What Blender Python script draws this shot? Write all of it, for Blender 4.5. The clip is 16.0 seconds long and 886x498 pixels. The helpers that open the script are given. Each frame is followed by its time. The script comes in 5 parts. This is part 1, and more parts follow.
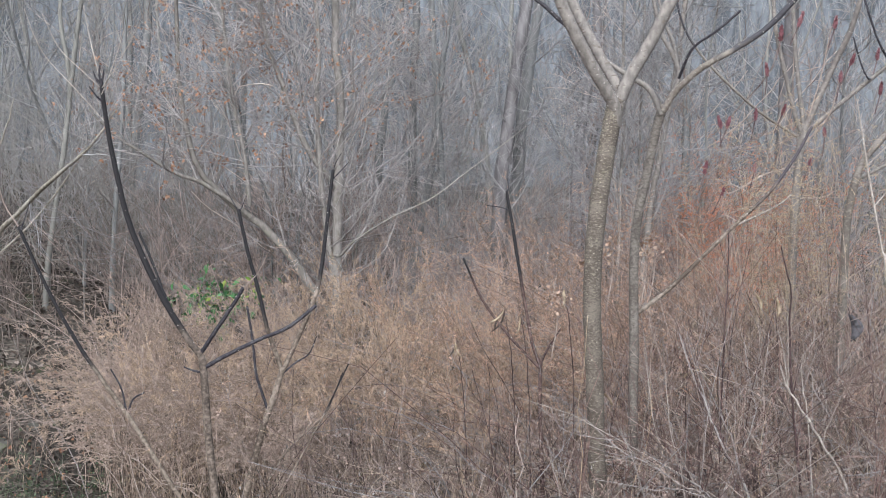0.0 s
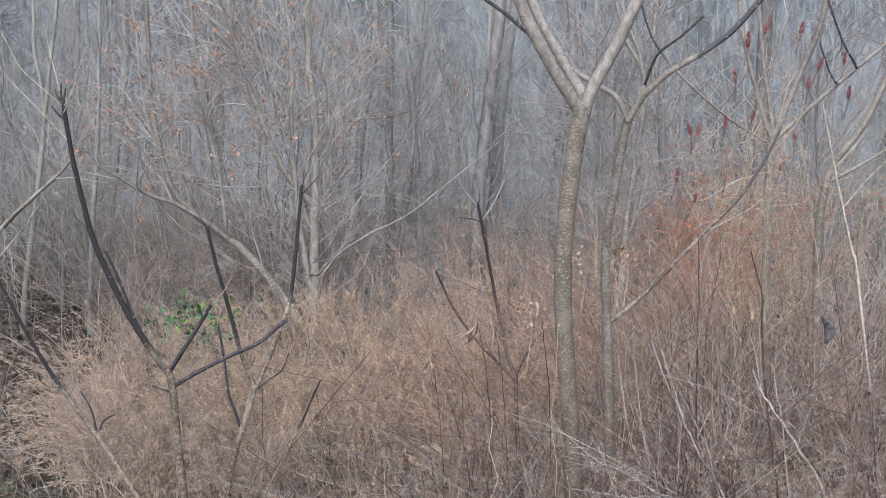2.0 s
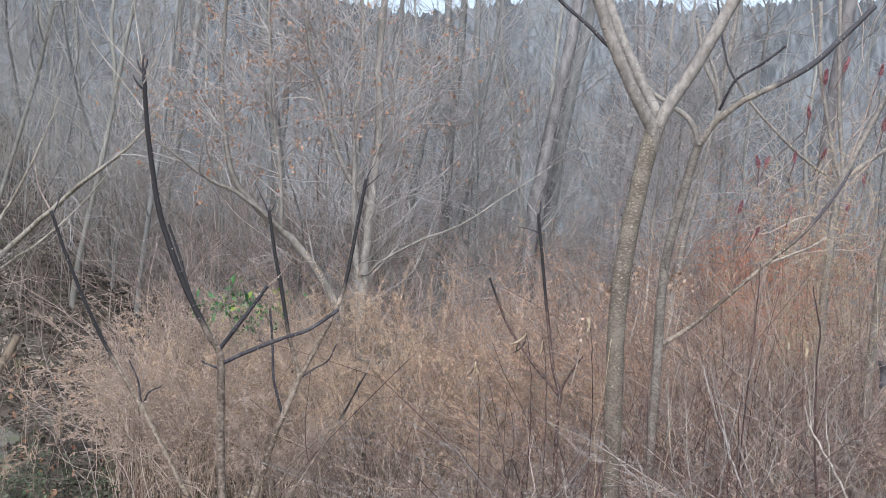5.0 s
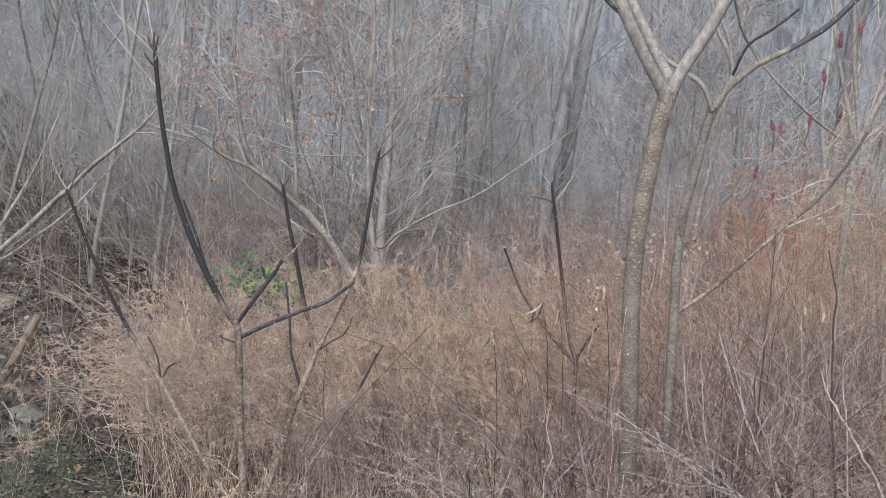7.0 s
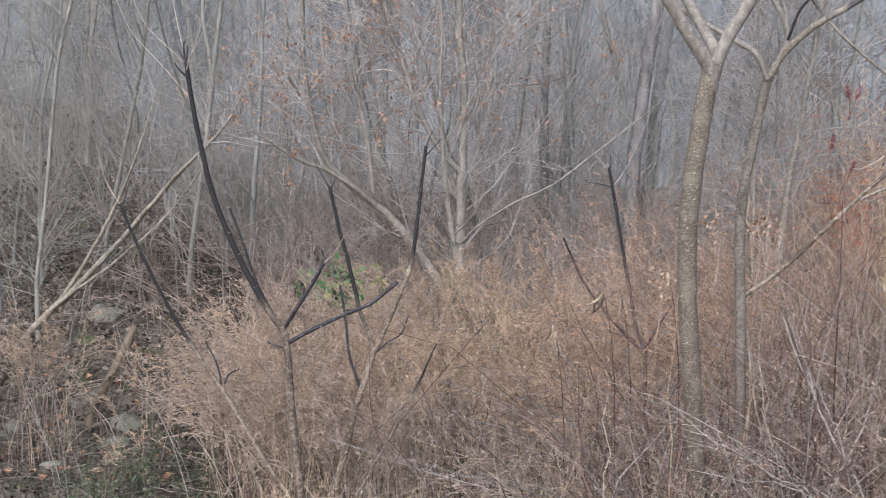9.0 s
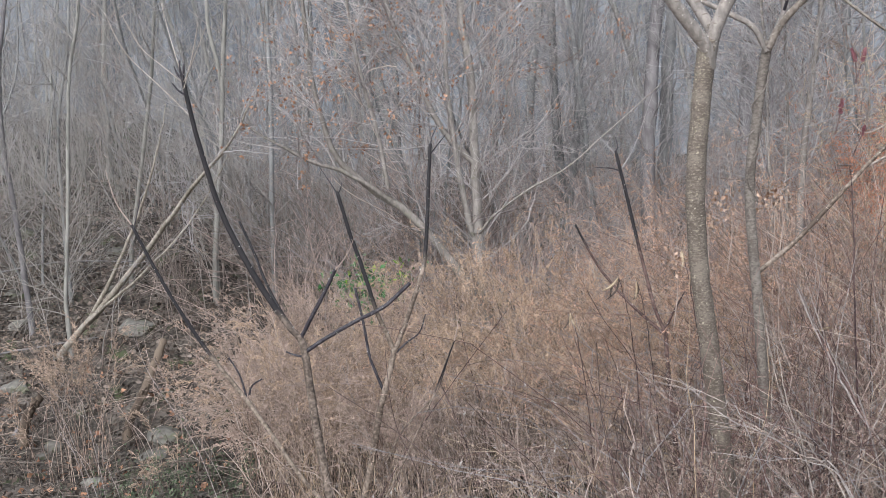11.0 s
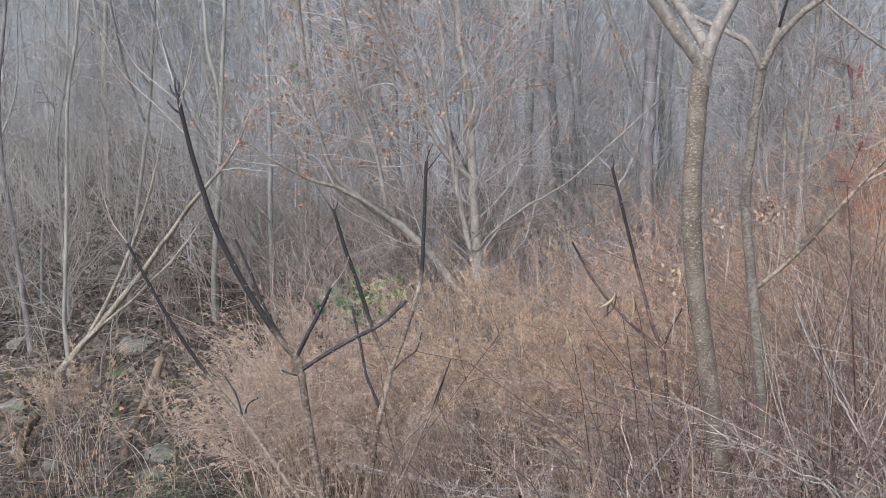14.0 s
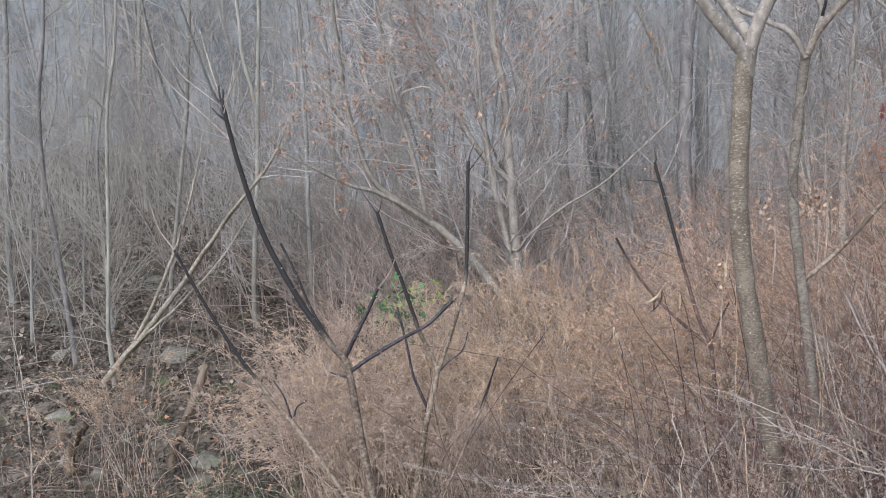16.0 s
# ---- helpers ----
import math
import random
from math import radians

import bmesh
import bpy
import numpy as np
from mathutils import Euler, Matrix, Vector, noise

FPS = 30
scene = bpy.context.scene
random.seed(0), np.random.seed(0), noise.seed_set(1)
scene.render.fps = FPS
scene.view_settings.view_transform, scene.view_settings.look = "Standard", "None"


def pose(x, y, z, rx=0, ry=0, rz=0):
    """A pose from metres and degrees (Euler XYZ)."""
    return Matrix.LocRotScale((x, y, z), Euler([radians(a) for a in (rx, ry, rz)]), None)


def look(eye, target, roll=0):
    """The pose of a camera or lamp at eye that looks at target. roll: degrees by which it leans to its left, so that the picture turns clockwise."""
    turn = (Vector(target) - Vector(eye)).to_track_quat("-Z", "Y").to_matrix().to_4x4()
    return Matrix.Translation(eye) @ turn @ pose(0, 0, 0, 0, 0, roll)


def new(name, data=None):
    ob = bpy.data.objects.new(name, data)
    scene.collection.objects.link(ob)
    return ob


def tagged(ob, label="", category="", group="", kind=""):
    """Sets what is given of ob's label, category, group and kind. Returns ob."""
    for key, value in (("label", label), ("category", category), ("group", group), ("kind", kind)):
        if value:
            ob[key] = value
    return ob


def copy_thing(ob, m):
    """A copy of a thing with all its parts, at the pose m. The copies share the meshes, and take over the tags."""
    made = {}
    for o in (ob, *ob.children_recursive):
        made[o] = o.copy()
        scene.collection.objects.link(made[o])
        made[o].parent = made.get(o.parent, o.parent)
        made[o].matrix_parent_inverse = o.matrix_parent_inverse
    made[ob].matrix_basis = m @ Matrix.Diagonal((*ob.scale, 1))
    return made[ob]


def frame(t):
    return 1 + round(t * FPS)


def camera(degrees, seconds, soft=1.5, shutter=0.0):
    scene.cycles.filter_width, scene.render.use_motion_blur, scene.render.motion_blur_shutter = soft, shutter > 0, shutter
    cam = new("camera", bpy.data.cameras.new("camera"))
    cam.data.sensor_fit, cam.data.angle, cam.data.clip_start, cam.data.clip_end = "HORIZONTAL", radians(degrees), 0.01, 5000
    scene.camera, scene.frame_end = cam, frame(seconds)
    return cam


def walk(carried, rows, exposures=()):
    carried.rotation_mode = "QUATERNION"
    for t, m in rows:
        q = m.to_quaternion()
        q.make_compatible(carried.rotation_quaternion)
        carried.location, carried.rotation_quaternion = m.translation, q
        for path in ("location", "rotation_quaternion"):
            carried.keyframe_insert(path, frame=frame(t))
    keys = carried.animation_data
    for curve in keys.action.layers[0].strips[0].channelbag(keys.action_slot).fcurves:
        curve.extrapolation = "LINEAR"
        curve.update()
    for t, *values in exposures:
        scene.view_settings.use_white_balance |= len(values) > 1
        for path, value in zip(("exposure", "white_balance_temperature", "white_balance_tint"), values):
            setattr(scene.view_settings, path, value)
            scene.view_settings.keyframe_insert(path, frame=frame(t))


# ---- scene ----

cam = camera(46.0, 16.0, soft=0.7, shutter=0.5)
PATH = [
    (0, (0.378, 0.012, 0.102), (0.303, 2.005, -0.049), -0.7),
    (0.5, (0.457, 0.013, 0.093), (0.381, 2.006, -0.048), -1.8),
    (1, (0.466, 0.032, 0.069), (0.403, 2.027, -0.058), -2.6),
    (1.5, (0.475, 0.043, 0.053), (0.42, 2.039, -0.064), -2.2),
    (2, (0.468, 0.04, 0.049), (0.416, 2.036, -0.061), -2.0),
    (2.5, (0.452, 0.0, 0.037), (0.392, 1.996, -0.064), -1.7),
    (3, (0.457, 0.006, 0.044), (0.374, 2.002, -0.052), -1.6),
    (3.5, (0.448, 0.028, 0.038), (0.347, 2.023, -0.049), -1.5),
    (4, (0.445, 0.038, 0.007), (0.33, 2.033, -0.07), 0.8),
    (4.2, (0.384, 0.024, -0.027), (0.281, 2.02, -0.093), 2.8),
    (6.3, (0.404, 0.054, -0.04), (0.244, 2.044, -0.159), 3.1),
    (6.5, (0.404, 0.029, -0.033), (0.246, 2.018, -0.16), 2.8),
    (7, (0.405, 0.027, -0.042), (0.242, 2.017, -0.169), 2.4),
    (7.5, (0.398, 0.031, -0.034), (0.228, 2.019, -0.164), 2.3),
    (8, (0.452, 0.053, -0.032), (0.266, 2.039, -0.169), 1.7),
    (8.5, (0.633, 0.105, -0.022), (0.347, 2.08, -0.165), 1.2),
    (9, (0.763, 0.223, -0.038), (0.363, 2.177, -0.181), -1.2),
    (9.5, (0.781, 0.249, -0.012), (0.368, 2.199, -0.175), -3.3),
    (10, (0.817, 0.244, 0.028), (0.388, 2.189, -0.148), -5.3),
    (10.2, (0.831, 0.241, 0.018), (0.393, 2.185, -0.154), -5.4),
    (12.5, (0.883, 0.272, 0.03), (0.407, 2.207, -0.139), -5.8),
    (13, (0.893, 0.276, 0.012), (0.424, 2.214, -0.145), -5.2),
    (13.5, (0.89, 0.28, 0.022), (0.429, 2.221, -0.124), -5.7),
    (14, (0.883, 0.267, 0.023), (0.425, 2.208, -0.115), -5.8),
    (14.5, (0.87, 0.254, 0.028), (0.401, 2.194, -0.106), -6.0),
    (15, (0.855, 0.253, 0.023), (0.369, 2.189, -0.103), -5.9),
    (15.5, (0.821, 0.232, 0.015), (0.322, 2.165, -0.106), -6.0),
    (16, (0.824, 0.24, 0.0), (0.307, 2.168, -0.12), -7.3),
]
walk(cam, [(t, look(eye, target, roll)) for t, eye, target, roll in PATH],
     exposures=[(0.0, 1.10, 5700.0, 6.0), (4.2, 1.10, 5680.0, 6.0), (9.5, 1.11, 5880.0, 8.0), (13.0, 1.13, 5800.0, 8.0), (16.0, 1.13, 5800.0, 7.0)])

# ---- light: a dull overcast winter day ----
world = bpy.data.worlds.new("sky")
scene.world = world
world.use_nodes = True
wn, wl = world.node_tree.nodes, world.node_tree.links
sky = wn.new("ShaderNodeTexSky")
sky.sky_type = 'NISHITA'
sky.sun_disc = False
sky.sun_elevation, sky.sun_rotation = radians(40), radians(200)
sky.air_density, sky.dust_density, sky.ozone_density = 1.0, 4.0, 1.0
SKY_STRENGTH = 0.13
wn["Background"].inputs[1].default_value = SKY_STRENGTH
cloud = wn.new("ShaderNodeHueSaturation")
cloud.inputs["Saturation"].default_value = 0.45
wl.new(sky.outputs[0], cloud.inputs["Color"])
wl.new(cloud.outputs[0], wn["Background"].inputs[0])
sun = new("sun", bpy.data.lights.new("sun", "SUN"))
sun.data.energy, sun.data.angle, sun.data.color = 1.2, radians(50), (1.0, 0.97, 0.93)
sun.matrix_world = look((0.34 * 30, -0.94 * 30, 25), (0, 0, 0))


# ---- materials ----
def rgb(c):
    return (c[0], c[1], c[2], 1.0)


def surface(name, low, mid, high, scale=30.0, rough=0.85, bump=0.3, spread="island", stretch=(1, 1, 1), grime=None, grime_stretch=(1, 1, 1), edge=0.07):
    """Natural matter: fine grain and broad stain, with each piece a tone of its own."""
    m = bpy.data.materials.new(name)
    m.use_nodes = True
    n, l = m.node_tree.nodes, m.node_tree.links
    b = n["Principled BSDF"]
    b.inputs["Roughness"].default_value = rough
    b.inputs["Specular IOR Level"].default_value = 0.25
    co = n.new("ShaderNodeTexCoord")
    mp = n.new("ShaderNodeMapping")
    mp.inputs["Scale"].default_value = stretch
    l.new(co.outputs["Object"], mp.inputs[0])
    fine, broad = n.new("ShaderNodeTexNoise"), n.new("ShaderNodeTexNoise")
    fine.inputs["Scale"].default_value, fine.inputs["Detail"].default_value = scale, 6
    broad.inputs["Scale"].default_value, broad.inputs["Detail"].default_value = scale * 0.09, 3
    l.new(mp.outputs[0], fine.inputs[0]), l.new(mp.outputs[0], broad.inputs[0])
    add = n.new("ShaderNodeMath")
    add.operation = 'MULTIPLY_ADD'
    add.inputs[1].default_value = 0.55
    l.new(fine.outputs[0], add.inputs[0])
    half = n.new("ShaderNodeMath")
    half.operation = 'MULTIPLY'
    half.inputs[1].default_value = 0.45
    l.new(broad.outputs[0], half.inputs[0]), l.new(half.outputs[0], add.inputs[2])
    wide = n.new("ShaderNodeMapRange")
    wide.inputs[1].default_value, wide.inputs[2].default_value = 0.36, 0.64
    l.new(add.outputs[0], wide.inputs[0])
    last = wide
    if spread:
        if spread == "island":
            rnd = n.new("ShaderNodeNewGeometry").outputs["Random Per Island"]
        else:
            rnd = n.new("ShaderNodeObjectInfo").outputs["Random"]
        mixer = n.new("ShaderNodeMath")
        mixer.operation = 'MULTIPLY_ADD'
        mixer.inputs[1].default_value = 0.60 if spread == "island" else 0.34
        l.new(rnd, mixer.inputs[0])
        down = n.new("ShaderNodeMath")
        down.operation = 'MULTIPLY_ADD'
        down.inputs[1].default_value, down.inputs[2].default_value = (0.36, 0.04) if spread == "island" else (0.62, 0.04)
        l.new(last.outputs[0], down.inputs[0]), l.new(down.outputs[0], mixer.inputs[2])
        last = mixer
    ramp = n.new("ShaderNodeValToRGB")
    e = ramp.color_ramp.elements
    e[0].position, e[0].color = 0.22, rgb(low)
    e[1].position, e[1].color = 0.80, rgb(high)
    k = e.new(0.5)
    k.color = rgb(mid)
    l.new(last.outputs[0], ramp.inputs[0])
    colour = ramp.outputs[0]
    if grime:
        spots = n.new("ShaderNodeTexNoise")
        spots.inputs["Scale"].default_value, spots.inputs["Detail"].default_value = grime[1], 5
        lay = n.new("ShaderNodeMapping")
        lay.inputs["Scale"].default_value = grime_stretch
        l.new(co.outputs["Object"], lay.inputs[0]), l.new(lay.outputs[0], spots.inputs[0])
        cut = n.new("ShaderNodeValToRGB")
        cut.color_ramp.elements[0].position, cut.color_ramp.elements[1].position = grime[2], grime[2] + edge
        l.new(spots.outputs[0], cut.inputs[0])
        mx = n.new("ShaderNodeMix")
        mx.data_type = 'RGBA'
        mx.inputs[7].default_value = rgb(grime[0])
        l.new(cut.outputs[0], mx.inputs[0]), l.new(colour, mx.inputs[6])
        colour = mx.outputs[2]
    l.new(colour, b.inputs["Base Color"])
    if bump:
        bp = n.new("ShaderNodeBump")
        bp.inputs["Strength"].default_value, bp.inputs["Distance"].default_value = bump, 0.01
        l.new(fine.outputs[0], bp.inputs["Height"]), l.new(bp.outputs[0], b.inputs["Normal"])
    return m


def two_tone(name, under, over, z0, soft=0.12, scale=60.0):
    """Shoot bark: older pale wood below, this year's dark wood above height z0."""
    m = surface(name, under[0], under[1], under[2], scale, 0.8, 0.35, spread=None)
    n, l = m.node_tree.nodes, m.node_tree.links
    b = n["Principled BSDF"]
    old = b.inputs["Base Color"].links[0].from_socket
    co = n.new("ShaderNodeTexCoord")
    sep = n.new("ShaderNodeSeparateXYZ")
    l.new(co.outputs["Object"], sep.inputs[0])
    nz = n.new("ShaderNodeTexNoise")
    nz.inputs["Scale"].default_value = 14
    l.new(co.outputs["Object"], nz.inputs[0])
    h = n.new("ShaderNodeMath")
    h.operation = 'MULTIPLY_ADD'
    h.inputs[1].default_value = soft * 2.2
    l.new(nz.outputs[0], h.inputs[0]), l.new(sep.outputs[2], h.inputs[2])
    rng_ = n.new("ShaderNodeMapRange")
    rng_.inputs[1].default_value, rng_.inputs[2].default_value = z0 + soft, z0 + 2 * soft
    l.new(h.outputs[0], rng_.inputs[0])
    mx = n.new("ShaderNodeMix")
    mx.data_type = 'RGBA'
    mx.inputs[7].default_value = rgb(over)
    l.new(rng_.outputs[0], mx.inputs[0]), l.new(old, mx.inputs[6]), l.new(mx.outputs[2], b.inputs["Base Color"])
    return m


PALE = ((0.08, 0.060, 0.046), (0.15, 0.116, 0.09), (0.25, 0.20, 0.16))
BLACK = (0.024, 0.021, 0.022)
bark_sumac = surface("sumac_bark", (0.092, 0.074, 0.060), (0.128, 0.104, 0.084), (0.172, 0.142, 0.116), 110, 0.92, 0.12, None, (0.8, 0.8, 1.1),
                     grime=((0.20, 0.17, 0.134), 95, 0.55), grime_stretch=(0.7, 0.7, 1.7), edge=0.10)
bark_limb = surface("sumac_limb_bark", (0.145, 0.126, 0.112), (0.198, 0.172, 0.152), (0.258, 0.225, 0.199), 45, 0.85, 0.4, None, (1, 1, 0.6),
                    grime=((0.135, 0.11, 0.09), 40, 0.60), grime_stretch=(0.6, 0.6, 2.0))
bark_slim = surface("slim_sumac_bark", (0.118, 0.098, 0.082), (0.16, 0.136, 0.116), (0.21, 0.182, 0.157), 90, 0.9, 0.12, None, (0.8, 0.8, 1.0),
                    grime=((0.105, 0.086, 0.073), 60, 0.57), grime_stretch=(0.7, 0.7, 1.5), edge=0.10)
bark_grey = surface("grey_bark", (0.11, 0.106, 0.102), (0.155, 0.15, 0.145), (0.215, 0.209, 0.203), 26, 0.9, 0.6, "object", (1, 1, 0.35),
                    grime=((0.20, 0.19, 0.174), 30, 0.57))
bark_dark = surface("dark_bark", (0.081, 0.074, 0.074), (0.138, 0.125, 0.124), (0.213, 0.195, 0.193), 22, 0.9, 0.6, "object", (1, 1, 0.3))
bark_moss = surface("mossy_bark", (0.148, 0.138, 0.122), (0.20, 0.188, 0.167), (0.265, 0.25, 0.224), 20, 0.9, 0.5, "object", (1, 1, 0.35))
twig_grey = surface("grey_twigs", (0.19, 0.176, 0.172), (0.25, 0.232, 0.226), (0.325, 0.302, 0.294), 20, 0.8, 0)
twig_moss = surface("olive_twigs", (0.176, 0.159, 0.142), (0.22, 0.199, 0.179), (0.268, 0.243, 0.22), 20, 0.8, 0)
twig_brown = surface("brown_twigs", (0.1, 0.072, 0.06), (0.24, 0.178, 0.147), (0.46, 0.375, 0.32), 20, 0.8, 0)
cane_red = surface("red_canes", (0.085, 0.048, 0.042), (0.16, 0.095, 0.08), (0.27, 0.18, 0.152), 20, 0.6, 0)
straw = surface("straw", (0.26, 0.18, 0.115), (0.42, 0.31, 0.20), (0.60, 0.49, 0.36), 20, 0.75, 0)
weed_stem = surface("weed_stems", (0.11, 0.078, 0.06), (0.22, 0.16, 0.125), (0.44, 0.35, 0.28), 20, 0.85, 0)
fluff_tan = surface("tan_seed_fluff", (0.217, 0.156, 0.11), (0.35, 0.252, 0.178), (0.507, 0.365, 0.258), 20, 0.95, 0)
fluff_grey = surface("grey_seed_fluff", (0.105, 0.081, 0.068), (0.25, 0.192, 0.162), (0.463, 0.355, 0.3), 20, 0.95, 0)
fluff_cream = surface("cream_seed_fluff", (0.223, 0.172, 0.118), (0.36, 0.278, 0.19), (0.504, 0.389, 0.266), 20, 0.95, 0)
fluff_pink = surface("pinkish_seed_fluff", (0.186, 0.14, 0.113), (0.3, 0.225, 0.182), (0.435, 0.326, 0.264), 20, 0.95, 0)
fluff_mauve = surface("mauve_seed_fluff", (0.109, 0.078, 0.065), (0.26, 0.186, 0.155), (0.481, 0.344, 0.287), 20, 0.95, 0)
fluff_rust = surface("rusty_seed_fluff", (0.18, 0.114, 0.08), (0.36, 0.228, 0.16), (0.594, 0.376, 0.264), 20, 0.95, 0)
# Russet of the added weeds that imitate an orange reflection.
fluff_russet = surface("russet_reflection_fluff", (0.22, 0.085, 0.047), (0.4, 0.155, 0.085), (0.64, 0.248, 0.136), 20, 0.95, 0)
leaf_orange = surface("orange_dead_leaves", (0.18, 0.085, 0.05), (0.32, 0.17, 0.102), (0.42, 0.255, 0.165), 20, 0.8, 0)
leaf_tan = surface("tan_dead_leaves", (0.18, 0.105, 0.068), (0.30, 0.195, 0.135), (0.44, 0.32, 0.24), 20, 0.7, 0)
leaf_cream = surface("cream_dead_leaves", (0.17, 0.122, 0.078), (0.27, 0.202, 0.132), (0.37, 0.292, 0.205), 60, 0.7, 0.2, None)
leaf_grey = surface("grey_curled_leaves", (0.11, 0.10, 0.092), (0.24, 0.215, 0.195), (0.42, 0.39, 0.36), 40, 0.85, 0)
twig_dark = surface("dark_sticks", (0.05, 0.04, 0.034), (0.10, 0.082, 0.068), (0.22, 0.185, 0.155), 20, 0.85, 0)
herb_green = surface("dull_green_herbs", (0.03, 0.042, 0.022), (0.06, 0.075, 0.042), (0.12, 0.14, 0.085), 20, 0.8, 0)
dark_litter = surface("dark_litter", (0.030, 0.023, 0.018), (0.062, 0.047, 0.038), (0.15, 0.115, 0.092), 20, 0.9, 0)
leaf_litter = surface("leaf_litter", (0.063, 0.051, 0.043), (0.15, 0.122, 0.102), (0.278, 0.226, 0.189), 20, 0.9, 0)
leaf_green = surface("evergreen_leaves", (0.027, 0.065, 0.023), (0.06, 0.145, 0.05), (0.102, 0.246, 0.085), 20, 0.45, 0)
leaf_yellow = surface("yellow_green_leaves", (0.13, 0.22, 0.03), (0.24, 0.33, 0.05), (0.36, 0.44, 0.11), 20, 0.5, 0)
drupe_red = surface("red_fruit", (0.14, 0.052, 0.058), (0.215, 0.085, 0.095), (0.3, 0.145, 0.15), 160, 0.9, 0.8, "object")
soil = surface("forest_soil", (0.03, 0.025, 0.020), (0.065, 0.053, 0.043), (0.12, 0.10, 0.083), 30, 0.95, 1.0, None,
               grime=((0.06, 0.068, 0.032), 2.6, 0.60))
stone = surface("field_stone", (0.08, 0.073, 0.062), (0.128, 0.117, 0.1), (0.19, 0.174, 0.152), 18, 0.9, 0.7, "object",
                grime=((0.10, 0.10, 0.066), 9, 0.56))
rotten = surface("rotten_wood", (0.05, 0.036, 0.026), (0.092, 0.068, 0.05), (0.15, 0.115, 0.085), 25, 0.9, 0.7, None, (1, 1, 0.2))
lichen_mat = surface("lichen", (0.13, 0.11, 0.082), (0.2, 0.172, 0.13), (0.33, 0.29, 0.222), 30, 0.95, 0)
cane_dark = surface("dark_cane_bark", (0.035, 0.02, 0.02), (0.075, 0.045, 0.042), (0.14, 0.095, 0.085), 60, 0.6, 0.2, "object")
cane_pale = surface("bleached_cane_bark", (0.15, 0.12, 0.10), (0.26, 0.215, 0.185), (0.40, 0.35, 0.305), 60, 0.7, 0.2, "object")
twig_pinkish = surface("pinkish_twigs", (0.189, 0.146, 0.128), (0.305, 0.236, 0.206), (0.442, 0.342, 0.299), 20, 0.8, 0)
twig_dull = surface("dull_brown_twigs", (0.105, 0.082, 0.070), (0.165, 0.131, 0.113), (0.235, 0.191, 0.167), 20, 0.85, 0)
twig_crown = surface("greyish_crown_twigs", (0.18, 0.153, 0.142), (0.285, 0.25, 0.235), (0.40, 0.362, 0.345), 20, 0.8, 0)
cane_light = surface("pale_twig_bark", (0.174, 0.15, 0.132), (0.29, 0.25, 0.22), (0.435, 0.375, 0.33), 20, 0.75, 0)
cane_deep = surface("deep_brown_twig_bark", (0.035, 0.022, 0.02), (0.07, 0.045, 0.04), (0.13, 0.09, 0.078), 20, 0.7, 0)
whip_bark = surface("bleached_whip_bark", (0.28, 0.235, 0.20), (0.36, 0.305, 0.262), (0.46, 0.40, 0.35), 60, 0.7, 0.2, None)
bud_mat = surface("pale_buds", (0.35, 0.31, 0.27), (0.48, 0.44, 0.39), (0.60, 0.56, 0.51), 60, 0.7, 0)
twig_pale = surface("pale_grey_twigs", (0.168, 0.155, 0.151), (0.24, 0.222, 0.216), (0.324, 0.3, 0.292), 20, 0.8, 0)
cane_grey = surface("grey_cane_bark", (0.13, 0.105, 0.095), (0.22, 0.185, 0.17), (0.34, 0.30, 0.275), 60, 0.7, 0.2, "object")
drab = surface("dark_curled_leaf", (0.03, 0.028, 0.03), (0.06, 0.056, 0.06), (0.11, 0.10, 0.105), 40, 0.8, 0.3, None)


# Mist is painted into the ridge's grey-blue colour; the surface also glows faintly.
def painted_mist_woods():
    m = surface("far_woods_mist_glow", (0.055, 0.057, 0.061), (0.088, 0.091, 0.097), (0.126, 0.130, 0.138), 1.5, 1.0, 0, None, (1, 1, 0.10))
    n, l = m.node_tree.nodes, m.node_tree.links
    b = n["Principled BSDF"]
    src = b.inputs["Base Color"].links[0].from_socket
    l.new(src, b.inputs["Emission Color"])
    # Emission without any lamp there, to brighten the ridge like pale haze.
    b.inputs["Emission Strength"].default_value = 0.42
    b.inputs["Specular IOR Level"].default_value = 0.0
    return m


far_woods = painted_mist_woods()


# ---- mesh tools ----
def up_mesh(name, verts, quads, material, smooth=True):
    """A mesh from arrays of corners (n, 3) and faces (m, 4) or (m, 3)."""
    me = bpy.data.meshes.new(name)
    verts, quads = np.asarray(verts, np.float32), np.asarray(quads, np.int32)
    k = quads.shape[1]
    me.vertices.add(len(verts))
    me.vertices.foreach_set("co", verts.ravel())
    me.loops.add(quads.size)
    me.loops.foreach_set("vertex_index", quads.ravel())
    me.polygons.add(len(quads))
    me.polygons.foreach_set("loop_start", np.arange(0, quads.size, k, dtype=np.int32))
    if smooth:
        me.polygons.foreach_set("use_smooth", np.ones(len(quads), bool))
    me.update(calc_edges=True)
    me.materials.append(material)
    return me


def unit(v):
    return v / np.maximum(np.linalg.norm(v, axis=-1, keepdims=True), 1e-9)


